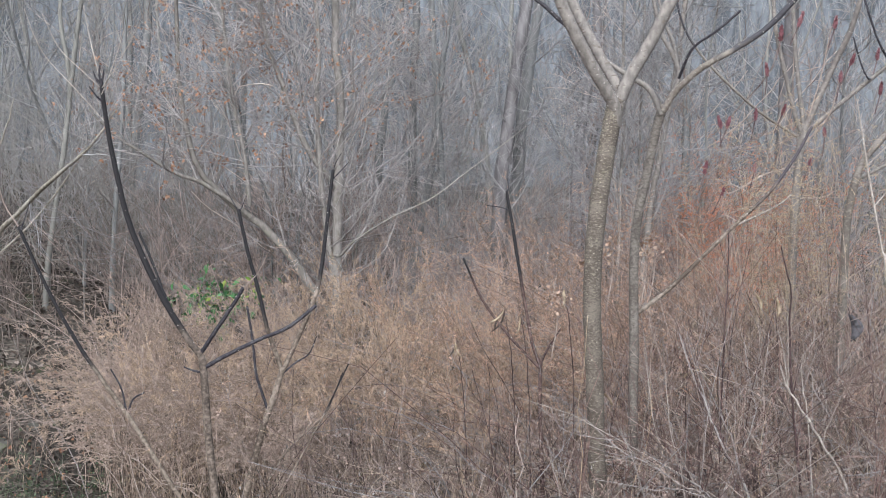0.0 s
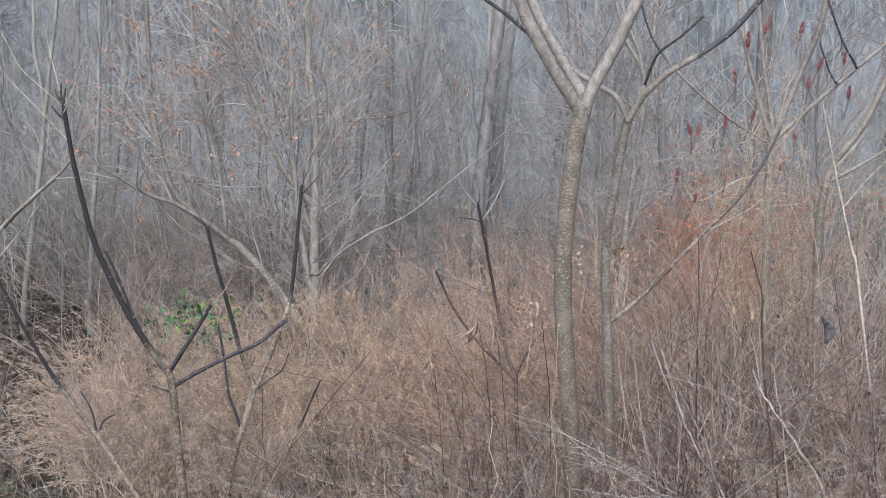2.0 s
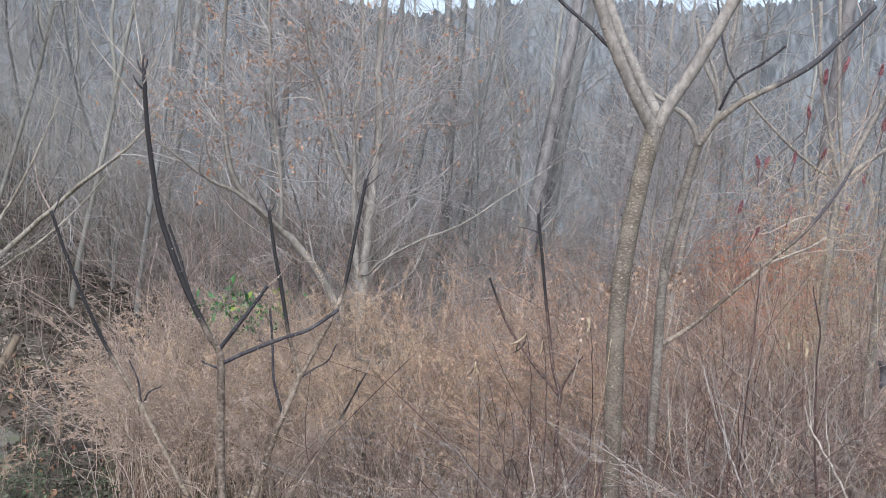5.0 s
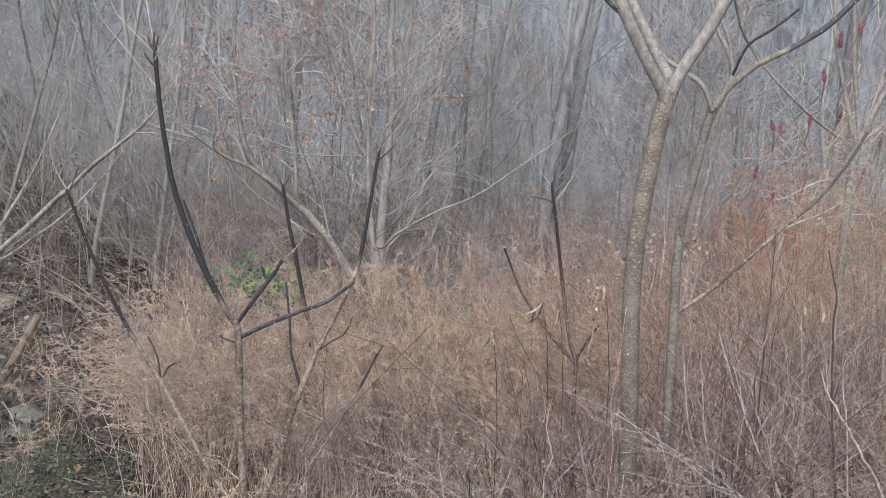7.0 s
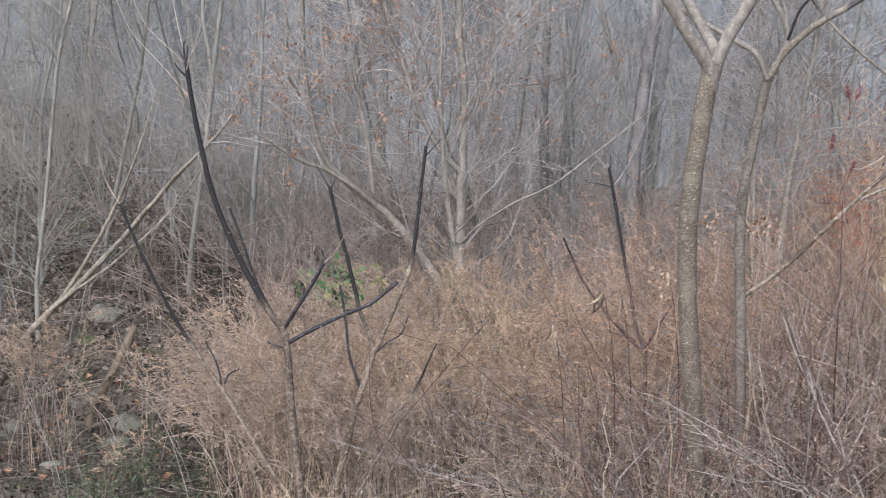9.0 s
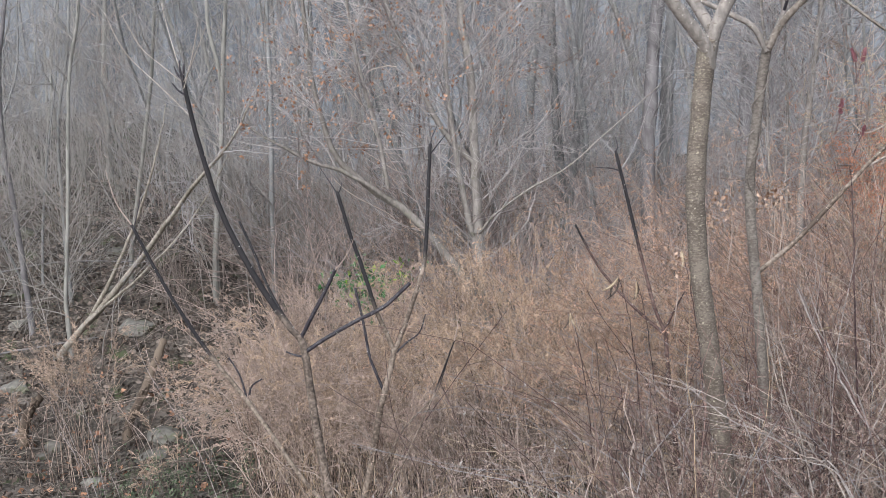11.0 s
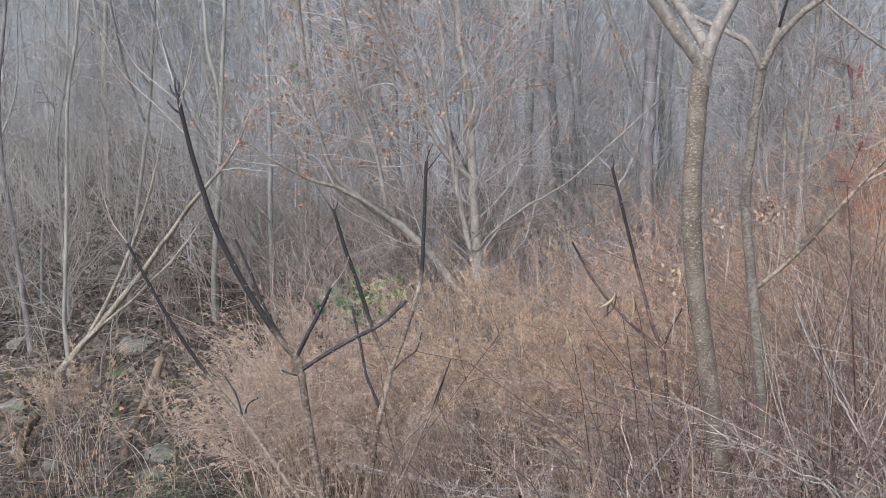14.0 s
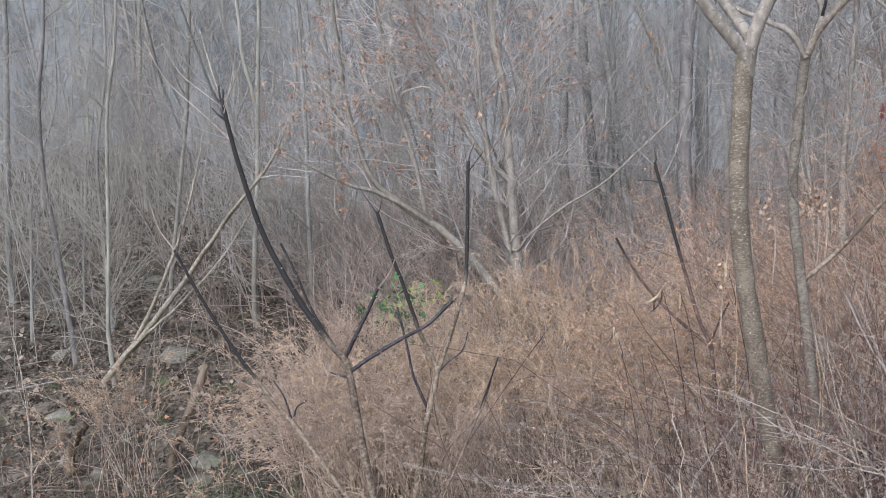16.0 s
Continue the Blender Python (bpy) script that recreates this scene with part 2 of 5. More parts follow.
def tubes(P, R, sides=3):
    """Tubes round M lines of N points: P (M, N, 3), R (M, N). Corners and faces."""
    M, N = R.shape
    tan = unit(np.gradient(P, axis=1))
    ref = np.where(np.abs(tan[:, :1, 2:3]) > 0.8, np.array([1.0, 0.2, 0]), np.array([0, 0.2, 1.0]))
    a = unit(np.cross(tan, ref))
    b = np.cross(tan, a)
    ang = np.arange(sides) * 2 * math.pi / sides
    ring = a[:, :, None] * np.cos(ang)[:, None] + b[:, :, None] * np.sin(ang)[:, None]
    V = (P[:, :, None] + ring * R[:, :, None, None]).reshape(-1, 3)
    i, j, k = np.meshgrid(np.arange(M), np.arange(N - 1), np.arange(sides), indexing="ij")
    k2 = (k + 1) % sides
    at = lambda jj, kk: (i * N + jj) * sides + kk
    F = np.stack([at(j, k), at(j, k2), at(j + 1, k2), at(j + 1, k)], -1).reshape(-1, 4)
    return V, F


def joined(pieces):
    """Several (corners, faces) as one."""
    V, F, n = [], [], 0
    for v, f in pieces:
        V.append(v), F.append(f + n)
        n += len(v)
    return np.concatenate(V), np.concatenate(F)


def flakes(C, size, rng, fold=0.35, slim=0.5, droop=0.0, fine=False):
    """Folded leaf-like flakes at C (n, 3): two quads each along a crease."""
    n = len(C)
    size = np.broadcast_to(np.asarray(size, float), (n,))[:, None]
    d = rng.normal(size=(n, 3))
    d[:, 2] -= droop
    d = unit(d)
    s = unit(np.cross(d, rng.normal(size=(n, 3))))
    u = np.cross(d, s)
    a, b = C - d * size * 0.5, C + d * size * 0.5
    mid = C + u * size * fold * 0.25
    l, r = C + s * size * slim * 0.5 + u * size * fold * 0.4, C - s * size * slim * 0.5 + u * size * fold * 0.4
    if fine:
        V = np.stack([a, l, b, r], 1).reshape(-1, 3)
        return V, np.arange(n * 4).reshape(-1, 4)
    V = np.stack([a, mid, b, l, r], 1).reshape(-1, 3)
    o = np.arange(n)[:, None] * 5
    F = np.concatenate([o + np.array([0, 1, 2, 3]), o + np.array([0, 4, 2, 1])], 0)
    return V, F


def seeds(rng, Q, per, size, slim=0.30, off=0.004, droop=0.35, loose=0.5):
    """Small slender seed tufts that lie along the sprays Q (m, n, 3), per of them on each."""
    m, n, _ = Q.shape
    who = np.repeat(np.arange(m), per)
    f = rng.uniform(0.12, 1.0, len(who)) * (n - 1.001)
    k = f.astype(int)
    w = (f - k)[:, None]
    a, b = Q[who, k], Q[who, k + 1]
    C = a * (1 - w) + b * w + rng.normal(size=(len(who), 3)) * off
    d = unit(unit(b - a) + rng.normal(size=C.shape) * loose - np.array([0, 0, droop * 0.5]))
    s = unit(np.cross(d, rng.normal(size=C.shape)))
    u = np.cross(d, s)
    z = rng.uniform(size[0], size[1], len(who))[:, None]
    V = np.stack([C - d * z * 0.5, C + s * z * slim * 0.5, C + d * z * 0.5 + u * z * 0.12, C - s * z * slim * 0.5], 1).reshape(-1, 3)
    return V, np.arange(len(V)).reshape(-1, 4)


def kids(rng, P, R, count, n, span, length, angle, lift=0.1, wig=0.25, thin=0.6, tip=0.0015, fall=0.5, cap=1.0):
    """Side shoots of the lines P: count new lines of n points that leave within the span of their parents."""
    M, N = R.shape
    who = rng.integers(0, M, count)
    s = rng.uniform(span[0], span[1], count)
    f = s * (N - 1)
    i = np.minimum(f.astype(int), N - 2)
    w = (f - i)[:, None]
    start = P[who, i] * (1 - w) + P[who, i + 1] * w
    r0 = (R[who, i] * (1 - w[:, 0]) + R[who, i + 1] * w[:, 0]) * thin
    r0 = np.minimum(r0, cap * rng.uniform(0.6, 1.0, count))
    t = unit(P[who, i + 1] - P[who, i])
    side = unit(np.cross(t, rng.normal(size=(count, 3))))
    ang = np.radians(rng.uniform(angle[0], angle[1], count))[:, None]
    d = unit(t * np.cos(ang) + side * np.sin(ang))
    ln = rng.uniform(length[0], length[1], count) * (1 - fall * s)
    step = (ln / (n - 1))[:, None]
    pts, turn = [start], rng.normal(size=(count, 3)) * wig * 0.3
    for _ in range(n - 1):
        d = unit(d + turn + rng.normal(size=(count, 3)) * wig * 0.45 + np.array([0, 0, lift]))
        pts.append(pts[-1] + d * step)
    Q = np.stack(pts, 1)
    S = np.maximum(r0[:, None] * np.linspace(1, 0.35, n)[None], tip)
    return Q, S


def spline(points, n, rng=None, rough=0.0):
    """A smooth line of n points through a few given ones."""
    p = np.asarray(points, float)
    p = np.concatenate([2 * p[:1] - p[1:2], p, 2 * p[-1:] - p[-2:-1]])
    k = len(p) - 3
    u = np.linspace(0, k - 1e-6, n)
    i = u.astype(int)
    t = (u - i)[:, None]
    a, b, c, d = p[i], p[i + 1], p[i + 2], p[i + 3]
    q = 0.5 * (2 * b + (c - a) * t + (2 * a - 5 * b + 4 * c - d) * t**2 + (3 * b - a - 3 * c + d) * t**3)
    if rng is not None and rough:
        q[1:-1] += rng.normal(size=(n - 2, 3)) * rough
    return q


def part(name, verts, faces, material, parent, label="", kind=""):
    ob = new(name, up_mesh(name, verts, faces, material))
    ob.parent = parent
    if label:
        ob["label"] = label
    if kind:
        ob["kind"] = kind
    return ob


def empty(name, at, label, category, group="", kind=""):
    ob = new(name)
    ob.empty_display_size = 0.1
    ob.location = at
    return tagged(ob, label, category, group, kind)


def keep_place(ob):
    """Children of a thing are written in world places: bring them under its base."""
    inv = Matrix.Translation(-ob.location)
    for c in ob.children_recursive:
        if c.type == 'MESH' and not c.get("placed"):
            c.data.transform(inv)
            c["placed"] = True


def wood(points, r0, r1, n=24, sides=8, rng=None, rough=0.0, knots=0.0, flare=0.0):
    """One stem or limb as corners and faces, with its line and radii."""
    q = spline(points, n, rng, rough)
    r = np.linspace(r0, r1, n)
    if knots and rng is not None:
        r = r * (1 + rng.normal(size=n) * knots)
    if flare:
        r = r * (1 + flare * np.exp(-np.linspace(0, 9, n)))
    v, f = tubes(q[None], r[None], sides)
    ends = np.array([q[-1] + (q[-1] - q[-2]) * 0.15])
    v = np.concatenate([v, ends])
    tip, last = len(v) - 1, (n - 1) * sides
    cap = np.array([[last + k, last + (k + 1) % sides, last + (k + 2) % sides, tip] for k in range(0, sides, 2)])
    return np.asarray(v), np.concatenate([f, cap]), q[None], r[None]


# ---- ground ----
def ground_z(x, y):
    x, y = np.asarray(x, float), np.asarray(y, float)
    side = np.clip((-0.31 * y - x) / (0.24 * np.maximum(y, 1.0)), 0, 1)
    side = side * side * (3 - 2 * side)
    rise = np.clip(y - 8.2, 0, 9.0)
    flat = 2.3 + 3.4 * side
    rise = rise - np.clip(rise - flat, 0, 9) * 0.85
    soft = rise * rise / (rise + 0.5)
    z = -2.22 + 0.435 * soft + (0.015 + 0.115 * side) * np.clip(y - 17.2, 0, 30) + 0.02 * np.clip(y - 47, 0, 400)
    z = z - (1 - side) * 0.08 * np.clip(y - 12, 0, 60)
    z = z + 0.05 * np.sin(x * 1.3 + y * 0.7) + 0.07 * np.sin(x * 0.55 - y * 0.9 + 1.0) + 0.025 * np.sin(x * 3.1 + y * 2.3)
    z = z + 0.10 * np.exp(-((x - 2.2) ** 2) / 3.0) * (y < 9)
    return z


def make_ground():
    xs = np.concatenate([-np.geomspace(400, 14, 22), np.linspace(-13, 9, 150), np.geomspace(10, 400, 24)])
    ys = np.concatenate([-np.geomspace(200, 3, 14), np.linspace(-2, 20, 150), np.geomspace(21, 420, 40)])
    X, Y = np.meshgrid(xs, ys, indexing="ij")
    rng = np.random.default_rng(3)
    near = ((np.abs(X + 2) < 12) & (Y > 0) & (Y < 20))
    Z = ground_z(X, Y) + rng.normal(size=X.shape) * 0.018 * near
    V = np.stack([X, Y, Z], -1).reshape(-1, 3)
    a, b = np.meshgrid(np.arange(len(xs) - 1), np.arange(len(ys) - 1), indexing="ij")
    k = (a * len(ys) + b)
    F = np.stack([k, k + len(ys), k + len(ys) + 1, k + 1], -1).reshape(-1, 4)
    ob = new("ground", up_mesh("ground", V, F, soil))
    tagged(ob, "dark leaf-strewn soil rising into a wooded bank", "ground", kind="structure")


make_ground()


def make_backdrop():
    n = 1500
    ang = np.linspace(radians(-78), radians(78), n)
    rad = 170.0
    rng = np.random.default_rng(5)
    top = 35.4 + 16 * np.clip(-ang - 0.12, 0, 1) + 1.6 * np.sin(ang * 9) + 1.2 * np.sin(ang * 23 + 1) + 0.5 * np.sin(ang * 140) * np.sin(ang * 61 + 2) + rng.uniform(-0.7, 0.7, n)
    x, y = np.sin(ang) * rad, np.cos(ang) * rad
    rows = [np.stack([x * s, y * s, np.full(n, -14.0) + (top + 14.0) * h], -1) for s, h in ((1.0, 0.0), (1.01, 0.5), (1.04, 1.0))]
    V = np.concatenate(rows)
    i = np.arange(n - 1)
    F = np.concatenate([np.stack([i + k * n, i + 1 + k * n, i + 1 + (k + 1) * n, i + (k + 1) * n], -1) for k in (0, 1)])
    tagged(new("backdrop", up_mesh("backdrop", V, F, far_woods)), "far wooded ridge, its mist painted grey-blue with a faint glow", "distant woods", kind="structure")


make_backdrop()


# ---- sumacs and shoots close by ----
def rooted(points):
    """The same line, carried down into the ground below its first point."""
    x, y, z = points[0]
    fall = max(0.05, points[1][2] - z)
    dx = max(-0.5, min(0.5, (x - points[1][0]) / fall)) * (z - float(ground_z(x, y))) * 0.6
    return [(x + dx, y, float(ground_z(x + dx, y)) - 0.06)] + list(points)


def buds_on(lines, rng, every=0.026, size=0.0085):
    """Pale leaf scars and buds that stand proud of a shoot."""
    C = []
    for q, r in lines:
        q, r = q[0], r[0]
        n = max(2, int(np.linalg.norm(np.diff(q, axis=0), axis=1).sum() / every))
        f = np.sort(rng.uniform(0.1, 0.98, n)) * (len(q) - 1)
        i = f.astype(int)
        c = q[i]
        d = rng.normal(size=(n, 3))
        t = unit(q[np.minimum(i + 1, len(q) - 1)] - q[np.maximum(i - 1, 0)])
        d = unit(d - t * (d * t).sum(1, keepdims=True))
        C.append(c + d * (r[i] * 1.05)[:, None])
    return flakes(np.concatenate(C), size, rng, 0.6, 0.7)


def shrub(name, label, category, group, seed, pieces, buds=True, lichen=False):
    """A woody plant from stems given as (part name, points, thick, thin, material, rooted or not)."""
    rng = np.random.default_rng(seed)
    first = pieces[0][1][0]
    ob = empty(name, (first[0], first[1], float(ground_z(first[0], first[1]))), label, category, group)
    lichen_on = None
    for nm, pts, r0, r1, m, root in pieces:
        pts = rooted(pts) if root else pts
        thick = r0 > 0.012
        n = 10 + 6 * len(pts)
        v, f, q, r = wood(pts, r0, r1, n, 10 if thick else 6, rng, r0 * 0.03, 0.009 if r0 > 0.02 else 0.018 if r0 > 0.004 else 0.0, 0.25 if root else 0.0)
        stem = part(nm, v, f, m, ob)
        if lichen_on is None:
            lichen_on = (q[0], r[0])
        if buds and not root and r0 > 0.005:
            part("buds", *buds_on([(q, r)], rng), bud_mat, stem, "small pale buds and leaf scars", "stuff")
    if lichen:
        q, r = lichen_on
        n = 1300
        f = 0.05 * (len(q) - 1) + rng.uniform(0, 1, n) ** 0.7 * 0.92 * (len(q) - 1)
        i = np.minimum(f.astype(int), len(q) - 2)
        w = (f - i)[:, None]
        a = rng.vonmises(math.pi + 0.5, 0.7, n)
        out = np.stack([np.cos(a), np.sin(a), np.zeros(n)], -1)
        run = np.stack([-np.sin(a), np.cos(a), rng.normal(size=n) * 0.25], -1)
        up = np.cross(out, run)
        c = q[i] * (1 - w) + q[i + 1] * w + out * (r[i] * 0.985)[:, None]
        half = (rng.uniform(0.002, 0.008, n) * rng.uniform(0.6, 1.0, n))[:, None]
        tall = half * rng.uniform(0.25, 0.9, n)[:, None]
        v = np.stack([c - run * half, c + up * tall + out * 0.0012, c + run * half, c - up * tall + out * 0.0012, c + out * 0.0026], 1).reshape(-1, 3)
        o = np.arange(n)[:, None] * 5
        f = np.concatenate([o + np.array(t) for t in ((0, 1, 4), (1, 2, 4), (2, 3, 4), (3, 0, 4))])
        part("lichen", v, f, lichen_mat, ob, "thin pale yellowish lichen crusts", "stuff")
    keep_place(ob)
    return ob


shoot_a = two_tone("young_sumac_bark_a", ((0.055, 0.042, 0.034), (0.10, 0.076, 0.06), (0.18, 0.14, 0.112)), BLACK, -0.74 + 2.2 - 0.06)
shoot_d = two_tone("young_sumac_bark_d", PALE, BLACK, -1.05 + 2.2)
shoot_f = two_tone("young_sumac_bark_f", PALE, BLACK, -0.82 + 2.2)
shoot_c = two_tone("young_sumac_bark_c", PALE, BLACK, -0.62 + 2.2)
shoot_e = two_tone("young_sumac_bark_e", ((0.045, 0.028, 0.025), (0.085, 0.053, 0.046), (0.14, 0.092, 0.08)), BLACK, -0.62 + 2.2)
shoot_h = two_tone("young_sumac_bark_h", PALE, BLACK, -1.22 + 2.2)
black_bark = surface("black_shoot_bark", (0.025, 0.021, 0.025), (0.04, 0.035, 0.04), (0.07, 0.062, 0.066), 80, 0.75, 0.4, None)
shoot_right = two_tone("sumac_branch_dark_end", PALE, (0.07, 0.06, 0.065), -0.10 + 2.2, 0.15)
shoot_top = two_tone("sumac_top_dark_end", ((0.14, 0.115, 0.095), (0.20, 0.168, 0.14), (0.27, 0.23, 0.195)), (0.06, 0.055, 0.06), 0.62 + 2.2, 0.08)

YOUNG = "young sumac shoots"
shrub("sumac_sapling", "young sumac with black upright shoots forking from a tan stem", "sapling", YOUNG, 11, [
    ("stem", [(-0.894, 4.85, -1.64), (-0.931, 4.85, -1.149), (-0.946, 4.85, -0.824), (-0.965, 4.85, -0.735)], 0.021, 0.017, shoot_a, True),
    ("shoot", [(-0.965, 4.85, -0.749), (-1.017, 4.825, -0.662), (-1.139, 4.8, -0.426), (-1.246, 4.775, -0.139), (-1.292, 4.75, 0.095), (-1.321, 4.725, 0.325), (-1.333, 4.7, 0.527)], 0.0165, 0.0095, shoot_a, False),
    ("shoot", [(-0.972, 4.86, -0.745), (-1.079, 4.932, -0.623), (-1.167, 4.995, -0.481), (-1.239, 5.058, -0.335), (-1.322, 5.12, -0.186)], 0.008, 0.006, shoot_a, False),
    ("shoot", [(-0.960, 4.85, -0.755), (-0.871, 4.833, -0.629), (-0.789, 4.817, -0.516), (-0.734, 4.8, -0.433)], 0.011, 0.009, black_bark, False),
    ("shoot", [(-0.945, 4.85, -0.820), (-0.847, 4.862, -0.766), (-0.689, 4.875, -0.692), (-0.544, 4.888, -0.632), (-0.412, 4.9, -0.532)], 0.011, 0.009, black_bark, False),
    ("stub", [(-0.955, 4.85, -0.842), (-1.006, 4.85, -0.827), (-1.04, 4.85, -0.812)], 0.0065, 0.004, black_bark, False),
    ("leaf_stalk", [(-1.332, 4.7, 0.489), (-1.417, 4.683, 0.573), (-1.505, 4.667, 0.669), (-1.567, 4.65, 0.816)], 0.0027, 0.0020, whip_bark, False),
    ("leaf_stalk", [(-1.332, 4.7, 0.514), (-1.378, 4.725, 0.682), (-1.418, 4.75, 0.865)], 0.0027, 0.0020, whip_bark, False),
    ("leaf_stalk", [(-1.329, 4.7, 0.489), (-1.247, 4.65, 0.573), (-1.143, 4.6, 0.706)], 0.0027, 0.0020, whip_bark, False),
    ("leaf_stalk", [(-1.331, 4.7, 0.46), (-1.262, 4.68, 0.60), (-1.205, 4.66, 0.74)], 0.0026, 0.0018, whip_bark, False),
    ("leaf_stalk", [(-1.316, 4.72, 0.325), (-1.444, 4.69, 0.484), (-1.554, 4.66, 0.616), (-1.596, 4.63, 0.711), (-1.625, 4.6, 0.829)], 0.0027, 0.0020, whip_bark, False),
    ("stub", [(-1.333, 4.7, 0.50), (-1.352, 4.69, 0.535), (-1.362, 4.69, 0.565)], 0.006, 0.003, black_bark, False),
    ("stub", [(-1.333, 4.7, 0.50), (-1.318, 4.69, 0.540), (-1.314, 4.69, 0.570)], 0.006, 0.003, black_bark, False),
    ("stub", [(-1.333, 4.7, 0.51), (-1.335, 4.69, 0.555), (-1.330, 4.69, 0.590)], 0.006, 0.003, black_bark, False),
    ("stub", [(-1.328, 4.7, 0.43), (-1.350, 4.68, 0.455), (-1.372, 4.67, 0.490)], 0.005, 0.003, black_bark, False),
    ("twig", [(-0.736, 4.8, -0.44), (-0.66, 4.79, -0.36), (-0.61, 4.78, -0.27)], 0.003, 0.0015, twig_brown, False),
])
shrub("sumac_sapling", "slanting young sumac, tan below and black above", "sapling", YOUNG, 12, [
    ("stem", [(-1.094, 5.4, -1.842), (-1.264, 5.375, -1.57), (-1.384, 5.35, -1.343), (-1.488, 5.325, -1.148)], 0.0135, 0.012, shoot_d, True),
    ("shoot", [(-1.488, 5.325, -1.148), (-1.589, 5.3, -0.984), (-1.69, 5.275, -0.808), (-1.775, 5.25, -0.632), (-1.874, 5.225, -0.401), (-1.964, 5.2, -0.157)], 0.012, 0.008, shoot_d, False),
    ("side_shoot", [(-1.49, 5.33, -1.14), (-1.514, 5.33, -1.015), (-1.566, 5.33, -0.913)], 0.006, 0.004, black_bark, False),
    ("side_shoot", [(-1.481, 5.33, -1.139), (-1.452, 5.33, -1.072), (-1.392, 5.33, -1.038)], 0.006, 0.004, black_bark, False),
    ("leaf_stalk", [(-1.964, 5.2, -0.157), (-2.024, 5.175, -0.03), (-2.045, 5.15, 0.14)], 0.004, 0.0015, twig_brown, False),
    ("leaf_stalk", [(-1.955, 5.2, -0.18), (-1.92, 5.2, -0.09), (-1.90, 5.2, -0.03)], 0.004, 0.002, black_bark, False),
])
shrub("sumac_sapling", "young sumac with two black-tipped upright shoots", "sapling", YOUNG, 13, [
    ("stem", [(-0.981, 5.5, -1.866), (-0.882, 5.5, -1.532), (-0.813, 5.5, -1.28), (-0.742, 5.5, -1.091), (-0.695, 5.5, -0.945)], 0.020, 0.016, shoot_f, True),
    ("shoot", [(-0.699, 5.5, -0.96), (-0.731, 5.48, -0.844), (-0.761, 5.46, -0.737), (-0.811, 5.44, -0.482), (-0.851, 5.42, -0.303), (-0.887, 5.4, -0.091)], 0.013, 0.009, shoot_f, False),
    ("shoot", [(-0.695, 5.5, -0.96), (-0.632, 5.514, -0.828), (-0.569, 5.529, -0.689), (-0.532, 5.543, -0.597), (-0.498, 5.557, -0.49), (-0.463, 5.571, -0.261), (-0.437, 5.586, -0.048), (-0.417, 5.6, 0.11)], 0.014, 0.009, shoot_c, False),
    ("side_shoot", [(-0.705, 5.5, -0.98), (-0.626, 5.5, -0.917), (-0.551, 5.5, -0.867), (-0.509, 5.5, -0.774)], 0.006, 0.003, black_bark, False),
    ("side_shoot", [(-0.775, 5.5, -1.19), (-0.814, 5.5, -1.065), (-0.839, 5.5, -0.974), (-0.854, 5.5, -0.792), (-0.878, 5.5, -0.61)], 0.009, 0.007, black_bark, False),
    ("leaf_stalk", [(-0.417, 5.6, 0.09), (-0.405, 5.6, 0.14), (-0.37, 5.6, 0.20)], 0.004, 0.002, black_bark, False),
    ("leaf_stalk", [(-0.419, 5.6, 0.06), (-0.37, 5.6, 0.11), (-0.33, 5.6, 0.15)], 0.004, 0.002, black_bark, False),
    ("leaf_stalk", [(-0.887, 5.4, -0.10), (-0.92, 5.4, -0.04), (-0.97, 5.4, 0.05)], 0.004, 0.002, black_bark, False),
    ("leaf_stalk", [(-0.887, 5.4, -0.11), (-0.865, 5.4, -0.07), (-0.855, 5.4, -0.04)], 0.004, 0.002, black_bark, False),
])
shrub("sumac_sapling", "low curved young sumac shoot, black at its tip", "sapling", YOUNG, 14, [
    ("stem", [(-0.799, 5.25, -1.774), (-0.659, 5.25, -1.527), (-0.492, 5.25, -1.237), (-0.397, 5.25, -1.056), (-0.308, 5.25, -0.877)], 0.0075, 0.0035, shoot_h, True),
    ("shoot", [(-0.745, 5.3, -1.501), (-0.646, 5.3, -1.346), (-0.531, 5.3, -1.235), (-0.445, 5.3, -1.156), (-0.40, 5.3, -1.065), (-0.345, 5.3, -0.93)], 0.005, 0.003, shoot_h, False),
    ("leaf_stalk", [(-0.31, 5.25, -0.88), (-0.285, 5.25, -0.80), (-0.275, 5.25, -0.72)], 0.003, 0.0015, twig_brown, False),
])
